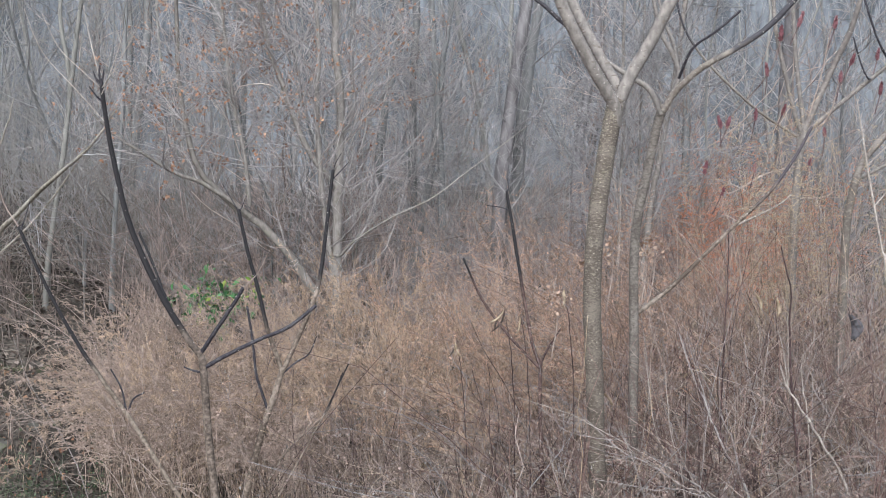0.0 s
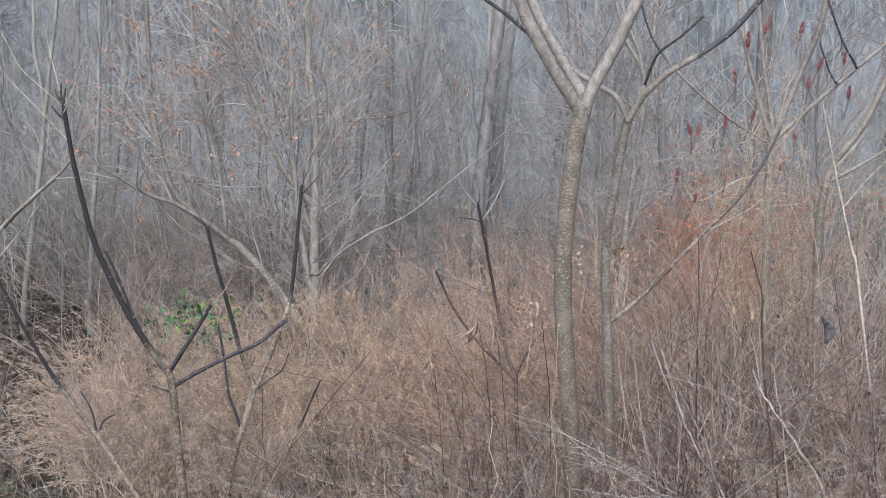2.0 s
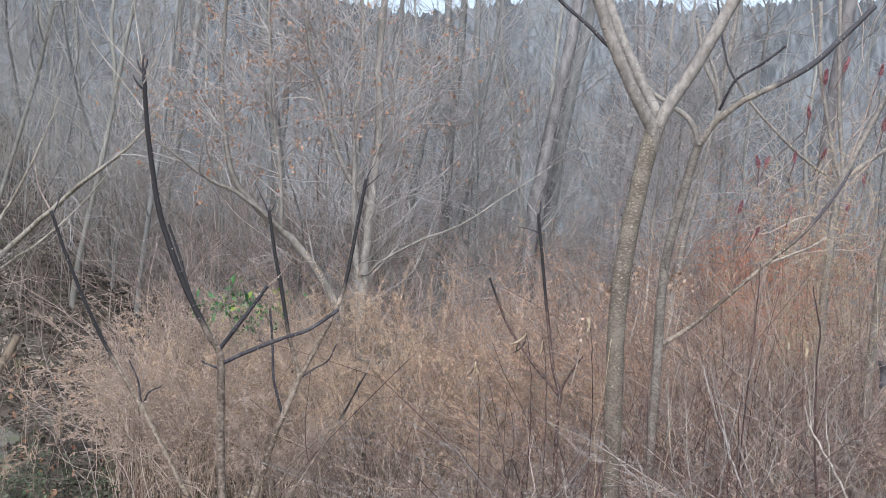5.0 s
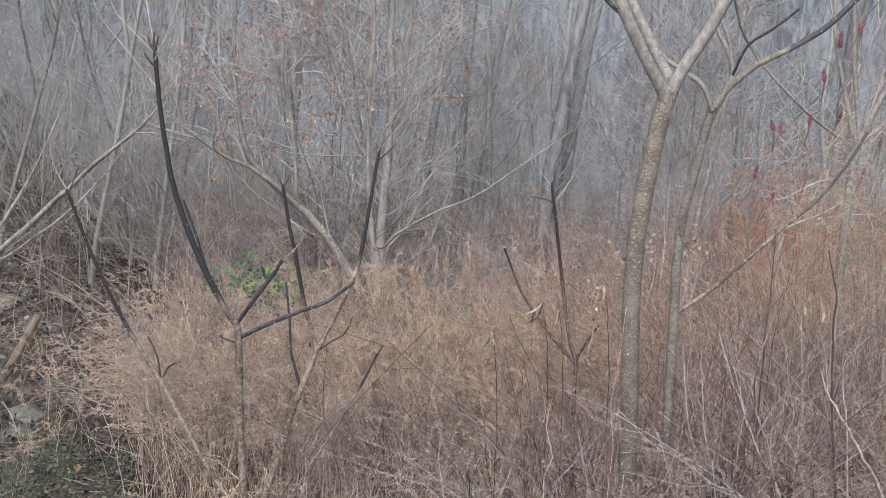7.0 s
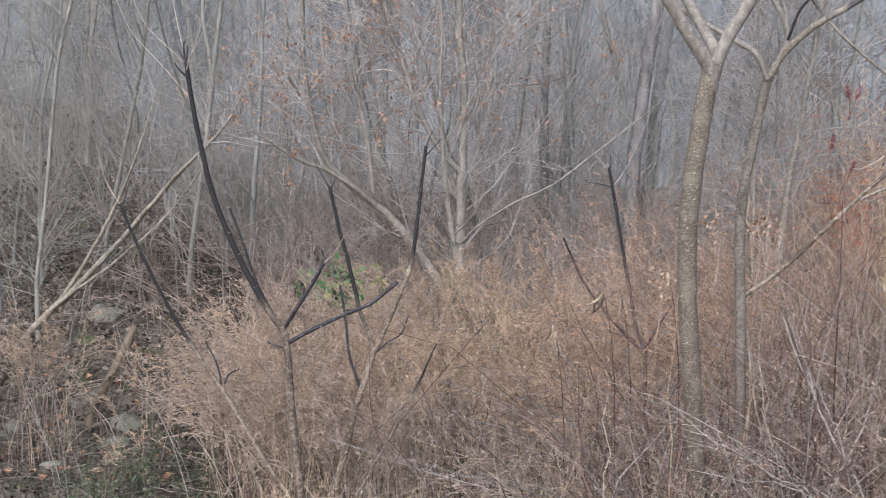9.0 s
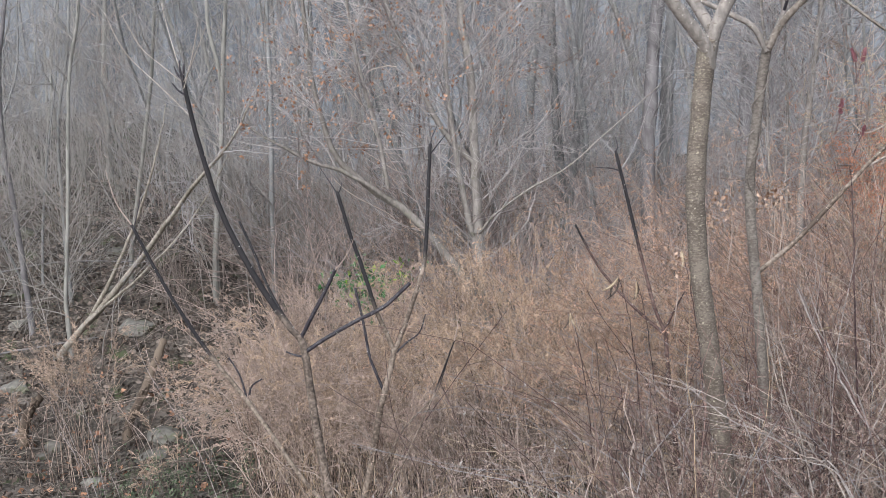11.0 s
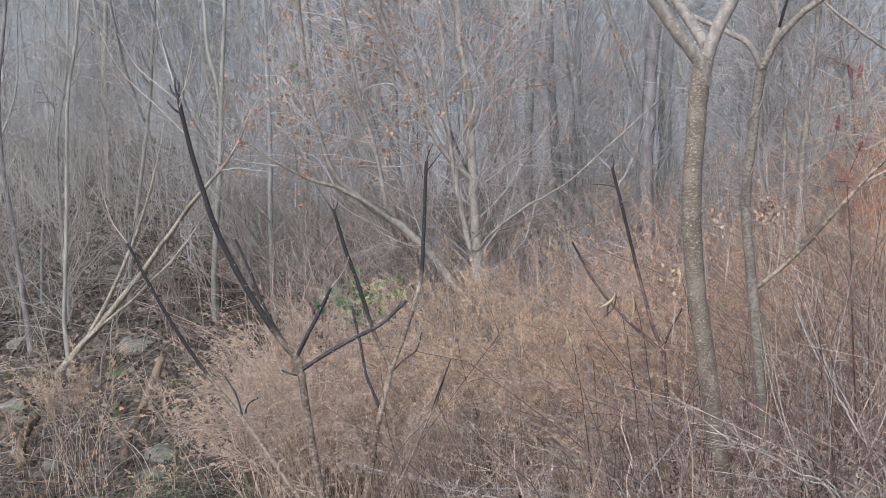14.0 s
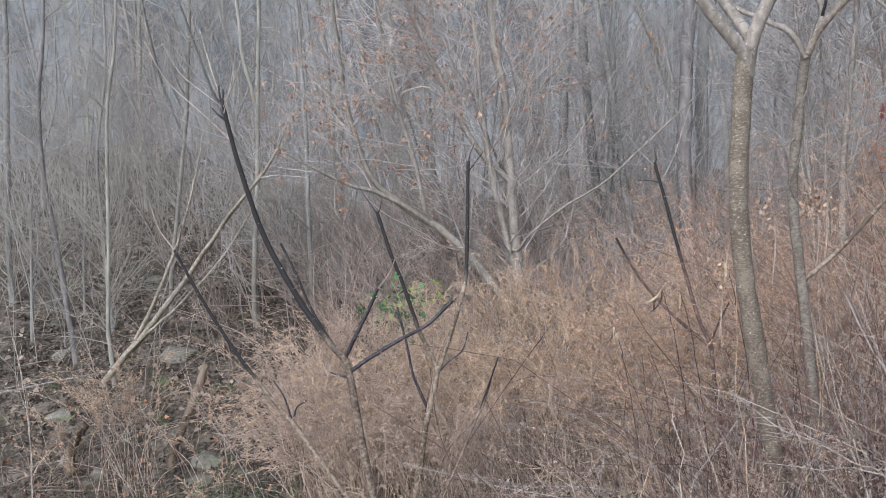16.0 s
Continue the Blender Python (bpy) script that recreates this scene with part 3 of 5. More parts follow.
shrub("sumac_sapling", "reddish-brown young sumac forking into slim dark shoots", "sapling", YOUNG, 15, [
    ("stem", [(0.714, 5.9, -1.875), (0.7, 5.9, -1.274), (0.703, 5.9, -1.00)], 0.013, 0.011, shoot_e, True),
    ("shoot", [(0.703, 5.9, -1.02), (0.659, 5.9, -0.89), (0.625, 5.9, -0.7), (0.589, 5.9, -0.479), (0.556, 5.9, -0.258), (0.519, 5.9, -0.022)], 0.011, 0.009, shoot_e, False),
    ("shoot", [(0.70, 5.9, -1.03), (0.571, 5.9, -0.895), (0.47, 5.9, -0.772), (0.367, 5.9, -0.617), (0.271, 5.9, -0.398)], 0.010, 0.006, shoot_e, False),
    ("side_shoot", [(0.697, 5.9, -1.017), (0.746, 5.9, -0.918), (0.819, 5.9, -0.802)], 0.008, 0.004, shoot_e, False),
    ("leaf_stalk", [(0.523, 5.9, -0.044), (0.446, 5.9, 0.053), (0.378, 5.9, 0.177)], 0.004, 0.0016, twig_grey, False),
    ("leaf_stalk", [(0.534, 5.9, -0.132), (0.622, 5.9, -0.002), (0.734, 5.9, 0.253)], 0.004, 0.0016, twig_grey, False),
    ("leaf_stalk", [(0.537, 5.9, -0.132), (0.486, 5.9, -0.112), (0.406, 5.9, -0.1)], 0.005, 0.002, black_bark, False),
    ("leaf_stalk", [(0.519, 5.9, -0.03), (0.530, 5.9, 0.00), (0.525, 5.9, 0.05)], 0.005, 0.002, black_bark, False),
])

OLD = "sumac trees"
shrub("sumac_tree", "pale lichen-spotted sumac trunk forking into three stout limbs", "tree", OLD, 21, [
    ("trunk", [(0.962, 5.16, -1.92), (0.945, 5.12, -1.55), (0.926, 5.06, -1.195), (0.912, 5.0, -0.855), (0.897, 4.95, -0.525), (0.908, 4.92, -0.205), (0.95, 4.92, 0.11), (0.988, 4.92, 0.319), (1.008, 4.92, 0.42)], 0.043, 0.041, bark_sumac, True),
    ("limb", [(1.002, 4.92, 0.30), (1.000, 4.90, 0.372), (0.962, 4.875, 0.444), (0.894, 4.845, 0.552), (0.82, 4.81, 0.684), (0.761, 4.784, 0.802), (0.636, 4.75, 1.113), (0.52, 4.72, 1.42)], 0.030, 0.026, bark_limb, False),
    ("limb", [(1.010, 4.93, 0.34), (1.028, 4.945, 0.43), (1.012, 4.98, 0.495), (0.961, 5.044, 0.604), (0.902, 5.096, 0.728), (0.842, 5.148, 0.868), (0.705, 5.2, 1.197), (0.6, 5.25, 1.45)], 0.027, 0.023, bark_limb, False),
    ("limb", [(1.004, 4.915, 0.34), (1.030, 4.92, 0.436), (1.088, 4.94, 0.551), (1.173, 4.96, 0.69), (1.256, 4.98, 0.85), (1.396, 5.0, 1.139), (1.5, 5.0, 1.4)], 0.030, 0.028, bark_limb, False),
    ("branch", [(0.800, 4.80, 0.72), (0.737, 4.80, 0.77), (0.669, 4.79, 0.83), (0.509, 4.78, 0.96), (0.40, 4.75, 1.1)], 0.010, 0.007, black_bark, False),
], lichen=True)
shrub("sumac_tree", "slim pale sumac with crooked limbs and a twining vine", "tree", OLD, 22, [
    ("trunk", [(1.152, 5.5, -2.038), (1.162, 5.469, -1.639), (1.159, 5.438, -1.237), (1.16, 5.406, -0.791), (1.153, 5.375, -0.498), (1.161, 5.344, -0.209), (1.21, 5.312, 0.075), (1.26, 5.281, 0.326), (1.285, 5.25, 0.41)], 0.0265, 0.022, bark_slim, True),
    ("limb", [(1.272, 5.25, 0.36), (1.222, 5.275, 0.48), (1.141, 5.3, 0.545), (1.015, 5.325, 0.627), (0.903, 5.35, 0.71), (0.814, 5.375, 0.851), (0.762, 5.4, 1.078)], 0.0145, 0.010, bark_limb, False),
    ("limb", [(1.28, 5.25, 0.38), (1.336, 5.225, 0.475), (1.459, 5.2, 0.585), (1.607, 5.175, 0.667), (1.752, 5.15, 0.761), (1.879, 5.125, 0.892), (2.014, 5.1, 1.047)], 0.017, 0.012, shoot_top, False),
    ("limb", [(1.320, 5.24, 0.45), (1.362, 5.288, 0.556), (1.338, 5.325, 0.665), (1.289, 5.363, 0.779), (1.241, 5.4, 1.007)], 0.014, 0.010, bark_limb, False),
    ("limb", [(1.358, 5.29, 0.54), (1.361, 5.4, 0.703), (1.33, 5.5, 0.85), (1.30, 5.55, 1.0)], 0.011, 0.008, bark_limb, False),
    ("limb", [(1.165, 5.45, -0.67), (1.362, 5.514, -0.535), (1.555, 5.529, -0.351), (1.72, 5.543, -0.192), (1.885, 5.557, -0.039), (2.02, 5.571, 0.141), (2.112, 5.586, 0.305)], 0.0125, 0.0075, shoot_right, False),
    ("branch", [(1.711, 5.545, -0.207), (1.836, 5.55, -0.152), (1.96, 5.56, -0.088), (2.013, 5.56, -0.033)], 0.008, 0.003, cane_pale, False),
    ("branch", [(1.358, 5.27, 0.54), (1.413, 5.2, 0.678), (1.517, 5.15, 0.754), (1.617, 5.1, 0.841)], 0.007, 0.006, black_bark, False),
    ("vine", [(1.19, 5.36, -0.32), (1.145, 5.29, -0.20), (1.20, 5.28, -0.08), (1.225, 5.34, 0.02), (1.19, 5.29, 0.12), (1.25, 5.25, 0.20), (1.285, 5.30, 0.29)], 0.0038, 0.003, bark_slim, False),
    ("vine", [(1.20, 5.30, 0.02), (1.13, 5.25, -0.02), (1.06, 5.22, 0.02), (1.02, 5.22, 0.06)], 0.003, 0.0016, bark_slim, False),
])
shrub("sumac_tree", "spreading pale sumac with many stiff limbs and red fruit", "tree", OLD, 23, [
    ("trunk", [(2.23, 6.5, -1.92), (2.266, 6.5, -1.199), (2.289, 6.5, -0.433), (2.316, 6.5, 0.084), (2.353, 6.5, 0.357)], 0.031, 0.024, bark_limb, True),
    ("limb", [(2.335, 6.5, 0.30), (2.292, 6.5, 0.42), (2.203, 6.467, 0.734), (2.147, 6.433, 0.968), (2.116, 6.4, 1.332)], 0.015, 0.011, bark_limb, False),
    ("limb", [(2.350, 6.5, 0.33), (2.306, 6.533, 0.739), (2.292, 6.567, 1.087), (2.282, 6.6, 1.437)], 0.0145, 0.011, bark_limb, False),
    ("limb", [(2.355, 6.5, 0.33), (2.494, 6.433, 0.687), (2.59, 6.367, 0.942), (2.652, 6.3, 1.29)], 0.020, 0.014, bark_limb, False),
    ("limb", [(2.345, 6.5, 0.29), (2.575, 6.433, 0.499), (2.752, 6.367, 0.654), (2.988, 6.3, 0.853)], 0.015, 0.010, bark_limb, False),
    ("limb", [(2.340, 6.5, 0.27), (2.274, 6.5, 0.30), (2.041, 6.44, 0.448), (1.769, 6.38, 0.688), (1.604, 6.32, 0.886), (1.531, 6.26, 1.061), (1.476, 6.2, 1.281)], 0.009, 0.006, shoot_top, False),
    ("branch", [(2.70, 6.385, 0.61), (2.665, 6.34, 0.62), (2.620, 6.32, 0.70), (2.567, 6.3, 0.851)], 0.0065, 0.005, black_bark, False),
    ("branch", [(2.80, 6.35, 0.695), (2.755, 6.27, 0.72), (2.661, 6.2, 0.85), (2.568, 6.2, 1.143), (2.545, 6.2, 1.337)], 0.0075, 0.0055, black_bark, False),
    ("branch", [(2.33, 6.5, 0.25), (2.42, 6.45, 0.60), (2.48, 6.42, 0.93)], 0.006, 0.003, twig_brown, False),
    ("branch", [(2.32, 6.5, 0.20), (2.48, 6.45, 0.40), (2.53, 6.42, 0.62)], 0.006, 0.003, twig_brown, False),
    ("branch", [(2.31, 6.5, 0.10), (2.10, 6.45, 0.05), (1.86, 6.40, -0.06), (1.74, 6.4, 0.08)], 0.007, 0.003, twig_brown, False),
])
shrub("sumac_tree", "grey leaning sumac stem among dry weeds", "tree", OLD, 24, [
    ("trunk", [(2.362, 6.0, -1.772), (2.418, 6.0, -0.916), (2.439, 6.0, -0.308), (2.473, 6.0, -0.055), (2.537, 6.0, 0.133), (2.709, 6.0, 0.349), (2.897, 6.0, 0.719)], 0.029, 0.017, bark_slim, True),
    ("branch", [(2.50, 6.0, 0.02), (2.62, 5.95, 0.09), (2.80, 5.9, 0.20)], 0.012, 0.006, bark_limb, False),
])
shrub("dry_stalk", "tall bleached bare stalk leaning over the weeds", "weed stalk", "dry stalks", 25, [
    ("stalk", [(2.373, 5.2, -0.515), (2.342, 5.2, -0.321), (2.283, 5.2, -0.017), (2.244, 5.2, 0.203), (2.206, 5.2, 0.422)], 0.0068, 0.0034, whip_bark, True),
    ("side_stalk", [(2.300, 5.2, -0.10), (2.40, 5.19, 0.02), (2.50, 5.18, 0.12)], 0.0035, 0.0018, whip_bark, False),
    ("side_stalk", [(2.262, 5.2, 0.10), (2.35, 5.22, 0.18), (2.45, 5.24, 0.29)], 0.0032, 0.0016, whip_bark, False),
], buds=False)


def fruit_cluster(at, length, tilt, seed):
    """Sumac fruit: a ragged upright spindle of small berries."""
    rng = np.random.default_rng(seed)
    n, sides = 11, 9
    s = np.linspace(0, 1, n)
    prof = np.sin(np.pi * (0.08 + 0.88 * s)) ** 0.7 * (1 - 0.35 * s) * length * 0.145
    axis = unit(np.array([math.sin(tilt), 0.1, math.cos(tilt)]))
    line = np.asarray(at) + axis * (s[:, None] - 0.5) * length
    v, f = tubes(line[None], np.maximum(prof, 0.001)[None], sides)
    v = v + rng.normal(size=v.shape) * length * 0.022
    k = rng.integers(0, len(v), 150)
    fv, ff = flakes(v[k], 0.012, rng, 0.8, 0.9)
    base = np.array(at) - axis * length * 0.5
    ob = empty("sumac_fruit", tuple(base), "dark red fuzzy upright sumac fruit cluster on a twig", "fruit", "red sumac fruits")
    part("fruit_body", *joined([(v, f), (fv, ff)]), drupe_red, ob)
    sv, sf, _, _ = wood([tuple(base - axis * 0.09 - np.array([0.02, 0, 0.03])), tuple(base), tuple(base + axis * length * 0.3)], 0.0035, 0.003, 8, 6)
    part("stalk", sv, sf, cane_dark, ob)
    keep_place(ob)


for k, (x, z, ln) in enumerate([(2.177, 0.895, 0.12), (2.291, 0.975, 0.125), (2.496, 0.951, 0.10), (2.6, 0.73, 0.095), (2.748, 0.759, 0.09),
                                (2.532, 0.632, 0.085), (2.094, 0.679, 0.10), (1.868, 0.366, 0.10), (1.815, 0.370, 0.105), (2.031, 0.412, 0.09),
                                (2.198, 0.44, 0.085), (1.734, 0.098, 0.10), (1.839, -0.047, 0.08), (2.77, 0.557, 0.10), (2.026, 0.09, 0.06),
                                (2.44, 0.30, 0.07), (2.36, 0.13, 0.07)]):
    fruit_cluster((x, 6.4, z), ln * 0.72, [0.1, 0.35, 0.2, 0.4, 0.15, 0.1, -0.05, 0.3, -0.2][k % 9], 40 + k)


# ---- trees of the bank behind ----
bark_tan = surface("tan_smooth_bark", (0.13, 0.113, 0.098), (0.188, 0.165, 0.146), (0.262, 0.234, 0.209), 40, 0.8, 0.5, "object", (1, 1, 0.4),
                   grime=((0.17, 0.153, 0.125), 12, 0.58))
def crown(rng, P, R, n1, n2, n3, l1, l2, l3, span=(0.25, 1.0), angle=(25, 60), lift=0.10, tip=0.0018, cap=0.0075):
    a = kids(rng, P, R, n1, 9, span, l1, angle, lift, 0.22, 0.5, tip * 1.5, 0.45, cap)
    b = kids(rng, *a, n2, 5, (0.15, 1.0), l2, (25, 55), lift * 0.8, 0.27, 0.6, tip * 1.15, 0.4)
    c = kids(rng, *b, n3, 3, (0.10, 1.0), l3, (25, 60), lift * 0.7, 0.32, 0.7, tip, 0.4)
    return a, b, c


def mid_tree(name, label, seed, trunk_lines, counts, sizes, mat_wood, mat_twig, leaves=None, span=(0.15, 1.0), lift=0.12, root=True, bare=-1):
    rng = np.random.default_rng(seed)
    base = trunk_lines[0][0][0]
    ob = empty(name, (base[0], base[1], float(ground_z(base[0], base[1]))), label, "tree", "bare trees")
    Ps, Rs = [], []
    for k, (pts, r0, r1) in enumerate(trunk_lines):
        pts = rooted(pts) if (k == 0 and root) else pts
        v, f, q, r = wood(pts, r0, r1, 30, 9, rng, r0 * 0.08, 0.04, 0.2 if k == 0 else 0)
        part("trunk" if k == 0 else "limb", v, f, mat_wood, ob)
        if k != bare:
            Ps.append(q[0]), Rs.append(r[0])
    a, b, c = crown(rng, np.stack(Ps), np.stack(Rs), *counts, *sizes, span, (30, 72), lift)
    for k in range(len(a[0])):
        part("branch", *tubes(a[0][k:k + 1], a[1][k:k + 1], 5), mat_twig, ob)
    part("crown", *joined([tubes(*b, 3), tubes(*c, 3)]), mat_twig, ob, "fine pale bare twigs", "stuff")
    if leaves:
        n, mat_leaf, zmin = leaves
        pick = rng.integers(0, len(c[0]), n * 3)
        C = c[0][pick, rng.integers(1, 3, n * 3)]
        C = C[(C[:, 2] > zmin) & (C[:, 2] < 1.7)][:n // 4]
        C = np.concatenate([C + rng.normal(size=C.shape) * 0.022 for _ in range(4)]) + np.array([0, 0, -0.012])
        part("leaves", *flakes(C, rng.uniform(0.016, 0.040, len(C)), rng, 0.5, 0.65, 0.6), mat_leaf, ob, "a few clinging orange-brown dead leaves", "stuff")
    keep_place(ob)
    return ob


mid_tree("tree", "pale straight young tree with upswept twiggy branches", 61,
         [([(-0.903, 9.0, -1.238), (-0.883, 9.012, -0.654), (-0.867, 9.025, -0.219), (-0.847, 9.038, 0.262), (-0.827, 9.05, 0.739), (-0.87, 9.062, 1.079), (-0.868, 9.075, 1.365), (-0.848, 9.088, 1.837), (-0.82, 9.1, 2.5)], 0.046, 0.028),
          ([(-0.855, 9.02, -0.05), (-1.119, 8.95, 0.313), (-1.32, 8.9, 0.882), (-1.419, 8.85, 1.22), (-1.478, 8.8, 1.69), (-1.52, 8.8, 2.2)], 0.028, 0.014),
          ([(-0.90, 9.02, -0.9), (-0.98, 8.98, -0.3), (-1.02, 8.95, 0.5), (-1.00, 8.95, 1.3), (-1.05, 8.9, 2.1)], 0.028, 0.015),
          ([(-0.92, 9.0, -0.62), (-0.82, 8.8, -0.61), (-0.70, 8.72, -0.49), (-0.395, 8.7, -0.299), (-0.05, 8.7, -0.14), (0.275, 8.7, 0.095), (0.754, 8.7, 0.452)], 0.012, 0.005)],
         (80, 620, 2300), ((0.8, 2.1), (0.3, 0.8), (0.10, 0.34)), bark_tan, twig_crown, (1100, leaf_orange, 0.2), (0.08, 0.85), 0.03, bare=3)
mid_tree("tree", "leaning oak limb with pale crooked branches and orange leaves", 62,
         [([(-0.90, 8.92, -1.25), (-1.12, 8.9, -0.86), (-1.294, 8.9, -0.60), (-1.493, 8.9, -0.366), (-1.725, 8.9, -0.208), (-1.90, 8.85, -0.02), (-2.0, 8.82, 0.10), (-2.095, 8.789, 0.388), (-2.145, 8.767, 0.778), (-2.15, 8.744, 1.111), (-2.138, 8.722, 1.58), (-2.132, 8.7, 1.9)], 0.042, 0.014),
          ([(-1.60, 8.88, -0.28), (-1.80, 8.8, -0.10), (-2.003, 8.75, 0.027), (-2.18, 8.7, 0.10), (-2.391, 8.583, 0.251), (-2.658, 8.542, 0.445), (-2.823, 8.5, 0.628)], 0.024, 0.008),
          ([(-1.60, 8.85, -0.18), (-1.62, 8.8, 0.25), (-1.70, 8.75, 0.75), (-1.75, 8.7, 1.4), (-1.78, 8.7, 2.0)], 0.020, 0.010)],
         (36, 250, 850), ((0.5, 1.3), (0.28, 0.7), (0.10, 0.3)), bark_tan, twig_crown, (1100, leaf_orange, -0.1), (0.2, 0.9), 0.02)
for seed, x, y, top, r, dark in ((63, 0.43, 10.0, 0.86, 0.085, True), (64, 0.60, 10.4, 1.02, 0.075, False), (65, 0.02, 10.2, -0.10, 0.045, False),
                                 (66, -0.35, 10.6, -0.25, 0.055, False), (68, 2.35, 10.4, 2.45, 0.05, False)):
    z = float(ground_z(x, y))
    mid_tree("tree", "dark straight forest tree with thin bare branches" if dark else "grey slender forest tree with pale fine twigs", seed,
             [([(x, y, z), (x * 0.75 + top * 0.25, y, z + 1.3), (x * 0.45 + top * 0.55, y + 0.05, z + 2.4), (top, y + 0.1, z + 3.6), (top * 1.2 - x * 0.2, y + 0.2, z + 5.4)], r, r * 0.55)],
             (26, 200, 620) if y > 9.8 else (44, 330, 900), ((0.7, 1.8), (0.35, 0.9), (0.12, 0.38)), bark_dark if dark else bark_grey, twig_grey if y > 9.8 else twig_pale, None, (0.2, 1.0), 0.06)

for seed, pts, r in (
        (67, [(1.62, 8.45, -1.3), (1.72, 8.5, -0.37), (1.80, 8.5, 0.12), (1.89, 8.5, 0.60), (1.97, 8.5, 1.1), (2.10, 8.5, 2.2)], 0.030),
        (69, [(1.47, 8.5, -1.2), (1.49, 8.5, -0.4), (1.50, 8.5, 0.03), (1.53, 8.5, 0.50), (1.52, 8.5, 1.1), (1.58, 8.5, 2.2)], 0.017),
        (70, [(1.60, 8.6, -1.2), (1.61, 8.6, -0.4), (1.66, 8.6, 0.10), (1.68, 8.6, 0.65), (1.70, 8.6, 1.2), (1.74, 8.6, 2.1)], 0.013)):
    mid_tree("tree", "pale slim young tree behind the sumacs", seed, [(pts, r, r * 0.6)],
             (30, 200, 560), ((0.4, 1.2), (0.25, 0.7), (0.10, 0.32)), bark_limb, twig_pale, None, (0.3, 1.0), 0.05)

for seed, pts, r, mat_trunk in (
        (73, [(-5.45, 9.8, -1.3), (-5.434, 9.8, -0.987), (-5.323, 9.8, -0.348), (-5.217, 9.8, 0.341), (-5.083, 9.8, 1.189), (-4.886, 9.8, 1.846), (-4.7, 9.8, 2.8)], 0.024, bark_moss),
        (74, [(-5.30, 11.0, -0.6), (-5.03, 11.0, 0.4), (-4.821, 11.0, 1.216), (-4.727, 11.0, 1.707), (-4.617, 11.0, 2.316), (-4.5, 11.0, 3.2)], 0.027, bark_moss),
        (75, [(-4.12, 10.6, -0.9), (-4.029, 10.6, -0.35), (-3.892, 10.6, 0.365), (-3.759, 10.6, 1.25), (-3.631, 10.6, 2.004), (-3.5, 10.6, 3.0)], 0.031, bark_moss),
        (76, [(-4.15, 10.75, -0.7), (-4.044, 10.75, -0.105), (-3.854, 10.7, 0.963), (-3.874, 10.6, 1.622), (-3.858, 10.6, 2.153), (-3.84, 10.6, 3.0)], 0.027, bark_moss),
        (79, [(-6.311, 10.4, -0.531), (-6.321, 10.4, -0.083), (-6.353, 10.4, 0.745), (-6.27, 10.4, 1.549), (-6.10, 10.4, 2.186), (-5.99, 10.4, 2.9)], 0.032, bark_dark),
        (80, [(-8.218, 12.0, -0.686), (-8.160, 12.0, -0.018), (-7.902, 12.0, 1.577), (-7.670, 12.0, 3.066), (-7.546, 12.0, 3.904)], 0.05, bark_grey),
        (81, [(-6.082, 10.9, -0.615), (-6.054, 10.9, -0.089), (-5.976, 10.9, 0.819), (-5.706, 10.9, 1.816), (-5.562, 10.9, 2.939)], 0.022, bark_grey),
        (77, [(-3.40, 10.5, -0.9), (-3.32, 10.5, 0.0), (-3.239, 10.5, 0.712), (-3.199, 10.5, 1.292), (-3.151, 10.5, 2.04), (-3.1, 10.5, 3.0)], 0.030, bark_grey),
        (78, [(-0.40, 10.5, -1.35), (-0.304, 10.5, -0.827), (-0.194, 10.5, -0.28), (-0.064, 10.5, 0.504), (0.012, 10.5, 1.229), (0.103, 10.5, 1.781), (0.2, 10.5, 2.8)], 0.042, bark_grey)):
    mid_tree("tree", "dark crooked slender tree standing on the bank" if mat_trunk == bark_dark else "pale slender young tree standing on the bank", seed, [(pts, r, r * 0.6)],
             (34, 200, 520), ((0.6, 1.5), (0.3, 0.8), (0.12, 0.36)), mat_trunk, twig_crown if seed == 78 else twig_moss, (260, leaf_orange, 0.0) if seed == 78 else None, (0.15, 1.0), 0.05)


# leaning pale clump on the bank
bark_clump = surface("pale_smooth_bark", (0.15, 0.128, 0.10), (0.22, 0.192, 0.155), (0.30, 0.265, 0.22), 40, 0.8, 0.4, None, (1, 1, 0.4))


